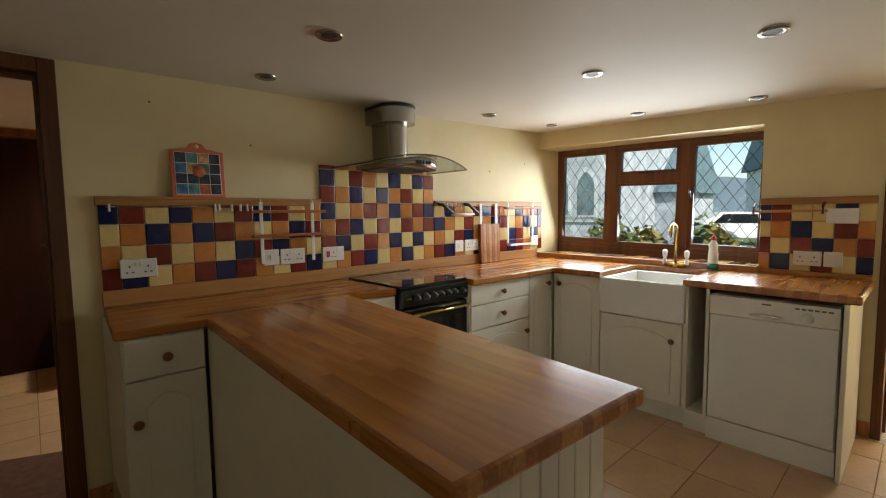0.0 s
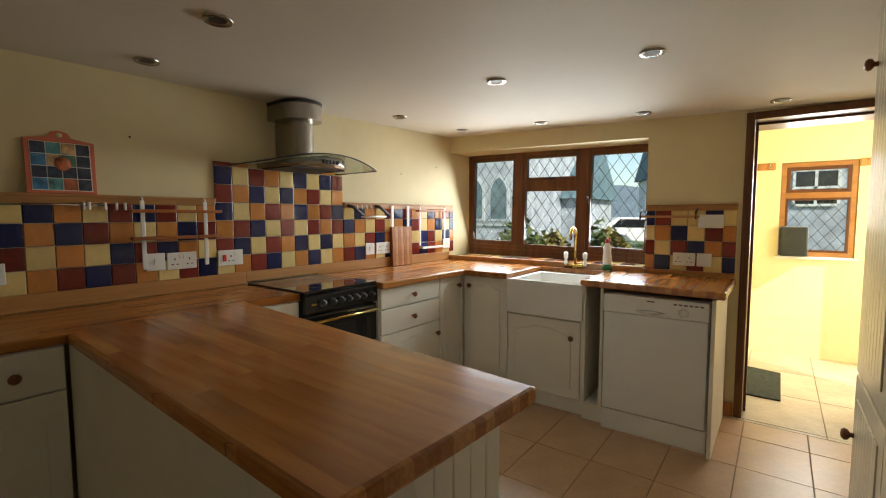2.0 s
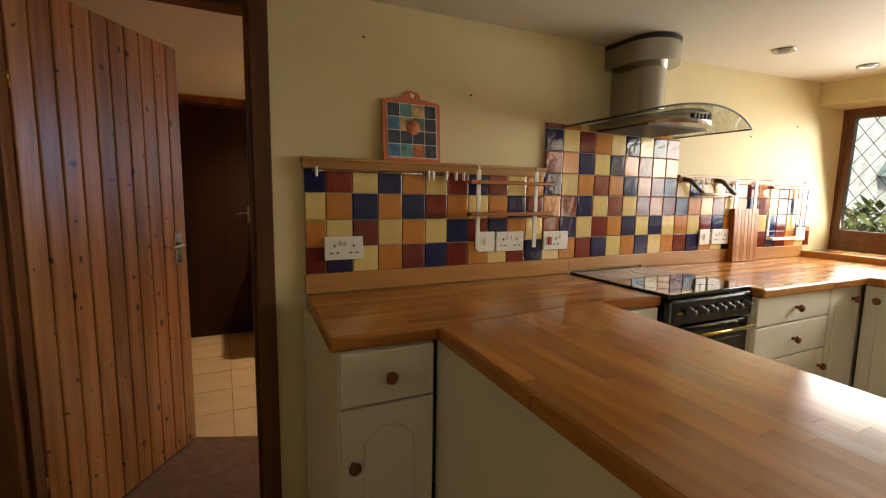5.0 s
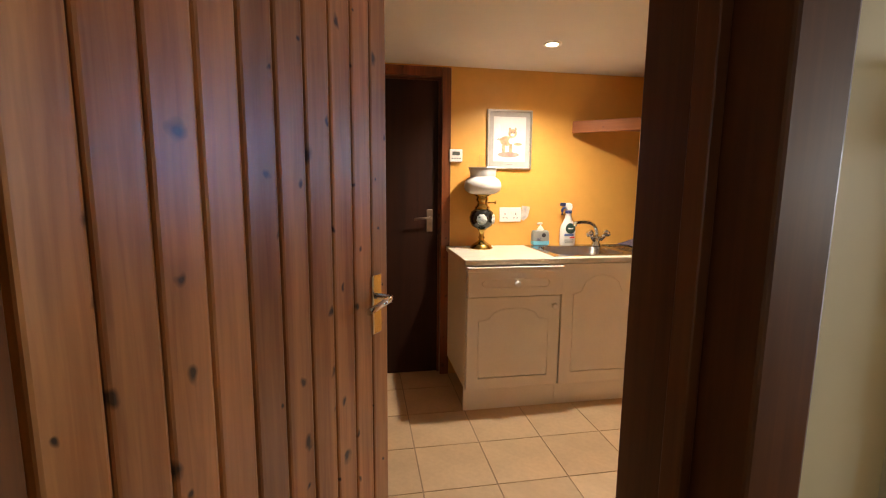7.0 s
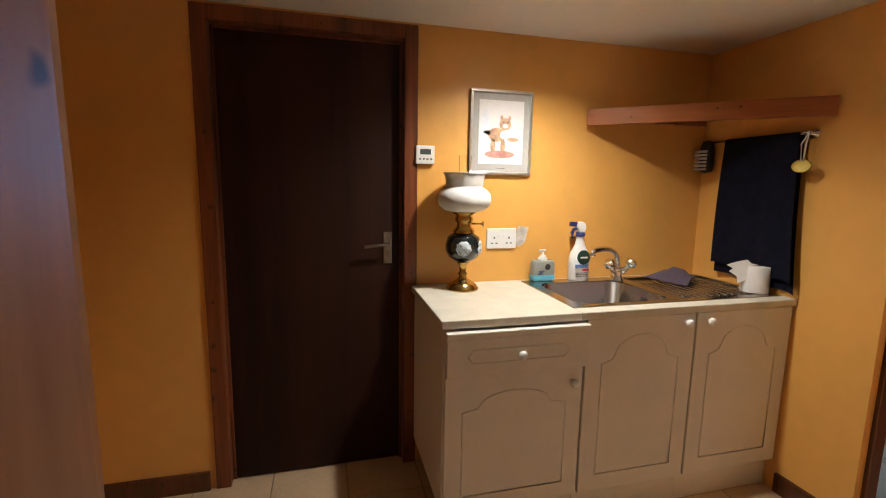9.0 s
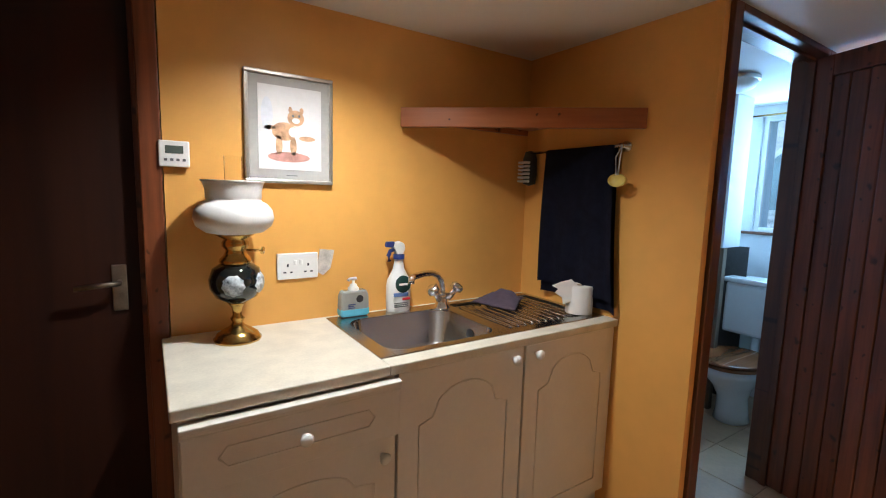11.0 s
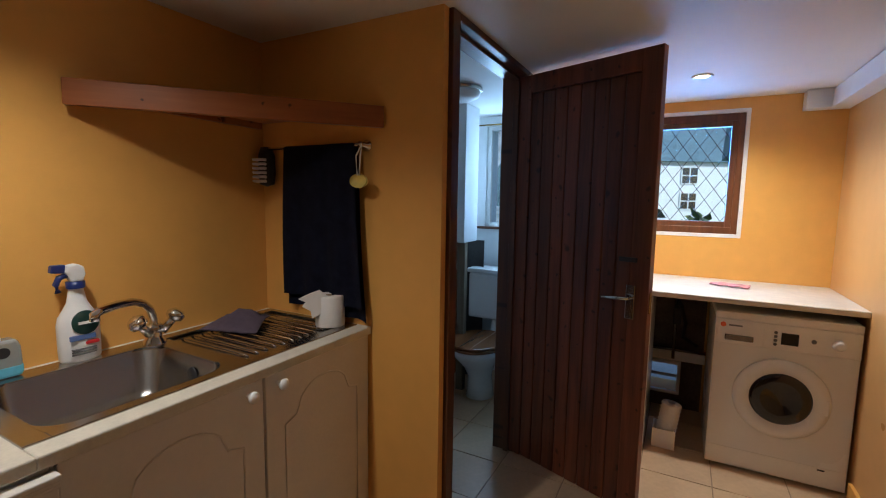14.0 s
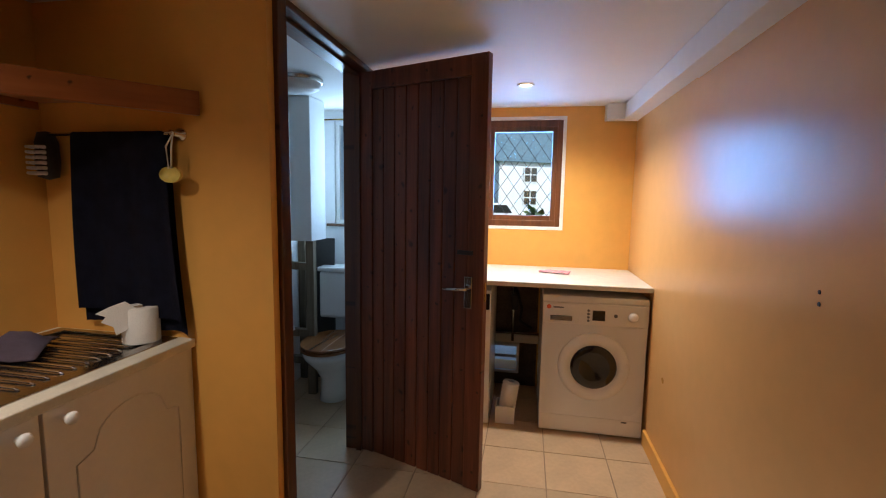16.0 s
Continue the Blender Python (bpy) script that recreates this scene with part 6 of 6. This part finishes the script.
part("flush_pipe", tube([(0.30, 0, 0.51), (0.28, 0, 0.40), (0.22, 0, 0.33)], 0.025), CERAMIC, wc)
ww = tagged(thing("window_4", pose(UX + 0.03, 5.03, 1.2, 0, 0, -90), "narrow white-lit toilet window", "window"), kind="structure")
part("frame", joined((0, 0.03, 0, 0.06, 0, 0.8), (0.38, 0.41, 0, 0.06, 0, 0.8), (0.03, 0.38, 0, 0.06, 0, 0.03), (0.03, 0.38, 0, 0.06, 0.77, 0.8), bev=0.003), WHITE, ww)
pn = part("pane", B(0.03, 0.38, 0.03, 0.032, 0.03, 0.77), GLASS, ww)
pn.visible_shadow = False
part("sill", B(-0.06, 0.44, -0.06, -0.03, -0.02, 0.0, bev=0.003), FRAME_WOOD, ww)
rod = thing("curtain_rod", pose(UX - 0.05, 0, 2.0), "thin brass curtain rod over the window", "curtain rod")
part("rod", tube([(0, 4.55, 0), (0, 5.09, 0)], 0.006), BRASS, rod)
part("finial", lathe([(0.0, 0), (0.014, 0.01), (0, 0.024)], 12, pose(0, 5.09, 0, -90)), BRASS, rod)
lp = thing("ceiling_light", pose(2.95, 4.82, 2.066), "round white ceiling light, switched off", "ceiling light")
part("base", lathe([(0.14, 0), (0.14, -0.02), (0.12, -0.022), (0, -0.022)], 32), STEEL, lp)
part("diffuser", lathe([(0.13, -0.02), (0.12, -0.05), (0.08, -0.07), (0, -0.08)], 32), OPAL, lp)
rh = thing("toilet_roll_holder", pose(3.03, 5.23, 0.86), "wall toilet roll holder with a white roll", "toilet roll")
part("arm", tube([(-0.02, 0, 0), (-0.02, -0.06, 0), (0.14, -0.06, 0)], 0.008), CHROME, rh)
part("roll", lathe([(0.02, 0), (0.045, 0), (0.045, 0.10), (0.02, 0.10)], 24, pose(0.02, -0.06, 0, 0, 90)), PAPER, rh)
pp = thing("wall_pipes", pose(0, 5.23, 0), "white painted pipes along the toilet wall", "pipes")
for z in (0.70, 0.745):
    part("pipe", tube([(2.2, -0.03, z), (3.39, -0.03, z)], 0.010), CERAMIC, pp)
single("pipe_shelf", B(2.4, 3.39, 5.11, 5.229, 0.47, 0.50, bev=0.003), WHITE_WALL, "white ledge low on the toilet wall", "ledge")
tb = thing("cleaner_bottle", pose(3.08, 5.10, 0), "dark blue toilet cleaner bottle on the floor", "bottle")
part("bottle", lathe([(0, 0), (0.035, 0), (0.036, 0.14), (0.018, 0.19), (0.016, 0.22), (0, 0.22)], 18), BLUE_PLASTIC, tb)
bs = thing("toilet_brush", pose(3.17, 5.10, 0), "toilet brush standing in a grey pot", "toilet brush")
part("pot", lathe([(0, 0), (0.045, 0), (0.05, 0.10), (0.045, 0.10), (0.04, 0.01), (0, 0.01)], 18), OPAL, bs)
part("stick", tube([(0, 0, 0.05), (0, 0, 0.33)], 0.007), WHITE, bs)

# ---- outside ----
structure("ground", B(-150, 250, -200, 200, -0.5, -0.15), GRASS, "rough green lawn and fields", "ground")


def house(name, m, w, d, h, roof, wall_mat, label, windows, arch=False):
    """Local x across the front, y away from the viewer."""
    b = thing(name, m, label, "house")
    part("wall", upright([(0, -0.3), (w, -0.3), (w, h), (0, h)], 0, d), wall_mat, b)
    part("roof", roof_mesh(w, d, h, roof), SLATE, b)
    for x, z, ww, hh in windows:
        wn_ = part("window", B(x, x + ww, -0.03, 0.02, z, z + hh), BLACK_GLASS, b)
        part("window_frame", joined((x - 0.06, x, -0.06, 0.0, z, z + hh), (x + ww, x + ww + 0.06, -0.06, 0.0, z, z + hh), (x, x + ww, -0.06, 0, z - 0.06, z), (x, x + ww, -0.06, 0, z + hh, z + hh + 0.06), (x + ww / 2 - 0.03, x + ww / 2 + 0.03, -0.06, 0, z, z + hh), (x, x + ww, -0.06, 0, z + hh / 2 - 0.03, z + hh / 2 + 0.03)), WHITE, wn_)
    return b


def roof_mesh(w, d, h, rise):
    bm = bmesh.new()
    v = [bm.verts.new(p) for p in ((-0.3, -0.3, h - 0.05), (w + 0.3, -0.3, h - 0.05), (w + 0.3, d / 2, h + rise), (-0.3, d / 2, h + rise), (w + 0.3, d + 0.3, h - 0.05), (-0.3, d + 0.3, h - 0.05))]
    for f in ((0, 1, 2, 3), (3, 2, 4, 5), (1, 4, 2), (0, 3, 5), (0, 5, 4, 1)):
        bm.faces.new([v[i] for i in f])
    bmesh.ops.recalc_face_normals(bm, faces=bm.faces)
    return bm


# Unseen wall added to keep direct sun out of the south kitchen opening.
structure("sun_screen_wall", B(-6, 2.2, -3.0, -2.6, -0.2, 3.4), STONE, "unseen tall stone wall added to block the sun", "wall")
# Pale slab assumed outside, added so the pet flap shows bright ground.
structure("pavement", B(4.2, 7.0, 2.9, 4.6, -0.16, -0.14), mat("pale_ground_slab", (0.55, 0.56, 0.56), 0.8, vary=0.15, scale=3), "pale slab added outside to brighten the pet flap", "pavement")
# stone church seen from the kitchen
ch = house("stone_church", pose(17.0, 13.6, 0, 0, 0, -90), 5.0, 9, 5.4, 3.5, STONE, "grey rubble stone church with a pointed arch window", [])


def lancet(cx, half, z0, spring):
    """A pointed arch opening, wide 2 * half."""
    right = [(cx - half + 2 * half * math.cos(radians(q)), spring + 2 * half * math.sin(radians(q))) for q in range(0, 61, 10)]
    return [(cx - half, z0), (cx + half, z0)] + right + [(2 * cx - x, z) for x, z in right[-2::-1]]


aw = part("arch_window", upright(lancet(3.3, 1.5, 0.9, 2.3), -0.08, 0.05), STONE_PALE, ch)
part("recess", upright(lancet(3.3, 1.25, 1.0, 2.3), -0.10, 0.05), STONE, aw)
for cx in (2.7, 3.9):
    part("lancet", upright(lancet(cx, 0.5, 1.1, 2.3), -0.14, 0.05), STONE_PALE, aw)
    part("lancet_glass", upright(lancet(cx, 0.38, 1.2, 2.3), -0.16, 0.05), SLATE, aw)
house("stone_house", pose(21, 10.3, 0, 0, 0, -90), 2.6, 5, 2.2, 2.5, STONE, "low grey stone house with a slate roof", [(0.7, 0.6, 0.6, 0.9)])
house("white_house", pose(19, 16.0 - 2.2, 0, 0, 0, -90), 6.5, 7, 3.9, 3.2, RENDER_W, "white rendered house with a slate roof", [(1.8, 2.6, 0.9, 0.9), (1.8, 1.1, 0.9, 0.9), (4.6, 2.6, 0.9, 0.9)]).matrix_basis = pose(30, 5.4, 0, 0, 0, -62)
house("stone_cottage", pose(14.5, 2.2, 0, 0, 0, -90), 6, 5, 3.0, 2.2, STONE, "grey stone cottage beyond the lawn", [(2.4, 1.6, 0.8, 0.8)])


def shrub(name, m, w, d, h, n, seed, label, material=LEAFY):
    """Many small leaf clumps over a few stems."""
    s = thing(name, m, label, "shrub")
    rng = random.Random(seed)
    bm = bmesh.new()
    for _ in range(n):
        u, v = rng.uniform(-1, 1), rng.uniform(-1, 1)
        if u * u + v * v > 1:
            continue
        z = h * rng.uniform(0.1, 1) * (0.55 + 0.45 * math.cos(u * 4 + seed) ** 2) * (1 - 0.5 * v * v)
        c = Vector((u * w / 2, v * d / 2, z))
        e = Euler((rng.uniform(-1, 1), rng.uniform(-1, 1), rng.uniform(0, 6.3)))
        q = 0.05 + 0.07 * rng.random()
        vs = [bm.verts.new(c + e.to_matrix() @ Vector(p)) for p in ((-q, 0, 0), (0, -q * 0.5, 0), (q, 0, 0), (0, q * 0.5, 0))]
        bm.faces.new(vs)
    part("leaves", bm, material, s)
    st = bmesh.new()
    for i in range(6):
        x = rng.uniform(-0.4, 0.4) * w
        tube([(x, 0, -0.15), (x + 0.1, 0.05, h * 0.6)], 0.03, 6, st)
    part("stems", st, RAW, s)
    return s


vc = thing("parked_car", pose(22.5, 5.5, -0.15, 0, 0, -50), "white parked car beyond the garden", "car")
part("body", upright([(-2.0, 0.28), (2.0, 0.28), (2.05, 0.75), (1.2, 0.90), (0.75, 1.38), (-1.2, 1.40), (-1.95, 0.95)], -0.8, 0.8, 0.08), ENAMEL, vc)
part("side_window", upright([(-1.55, 0.95), (0.95, 0.92), (0.62, 1.30), (-1.15, 1.32)], -0.82, -0.78), BLACK_GLASS, vc)
for x in (-1.25, 1.3):
    wl = part("wheel", lathe([(0, 0), (0.20, 0.0), (0.31, 0.03), (0.32, 0.16), (0.2, 0.18), (0, 0.18)], 20, pose(x, -0.66, 0.32, 90)), BLACK_MATT, vc)
    part("rim", lathe([(0.2, 0), (0.18, 0.02), (0, 0.015)], 16, pose(x, -0.845, 0.32, 90)), STEEL, wl)

YELLOW_LEAF = mat("yellowing_leaf", (0.20, 0.17, 0.04), 0.8, vary=0.5, scale=2)
shrub("garden_shrub", pose(6.6, 3.9, -0.15, 0, 0, 90), 3.6, 1.2, 1.45, 7000, 1, "green garden shrub outside the window")
shrub("garden_shrub", pose(7.4, 2.9, -0.15, 0, 0, 90), 2.6, 1.2, 1.3, 6000, 2, "yellow-green garden shrub outside the window", YELLOW_LEAF)
shrub("garden_shrub", pose(9.5, 1.6, -0.15, 0, 0, 90), 3.5, 1.5, 0.8, 4000, 3, "low green garden shrub")
hb = bmesh.new()
pr_ = [hb.verts.new((110, -160 + i * 8, 0)) for i in range(41)]
pt_ = [hb.verts.new((118, -160 + i * 8, 9 + 5 * noise.noise(Vector((i * 0.25, 3, 0))))) for i in range(41)]
for i in range(40):
    hb.faces.new((pr_[i], pr_[i + 1], pt_[i + 1], pt_[i])).smooth = True
structure("backdrop", hb, HILL, "far wooded hills on the horizon", "hill")

# ---- floors, last ----
tiled_floor("floor_kitchen", -2.2, 3.46, -0.9, HW + 0.05, 0.40, 0.316, 2.81, 0.84, FLOOR_TILE, "terracotta beige ceramic floor tiles")
tiled_floor("floor_utility", -1.2, UX + 0.2, HW + 0.05, 5.44, 0.334, 0.334, -0.013, 4.72, UFLOOR_TILE, "sandy ceramic floor tiles")
tiled_floor("floor_porch", 3.46, 5.4, -1.45, 0.65, 0.62, 0.45, 3.5, -0.2, STONE_FLOOR, "worn stone flag floor")
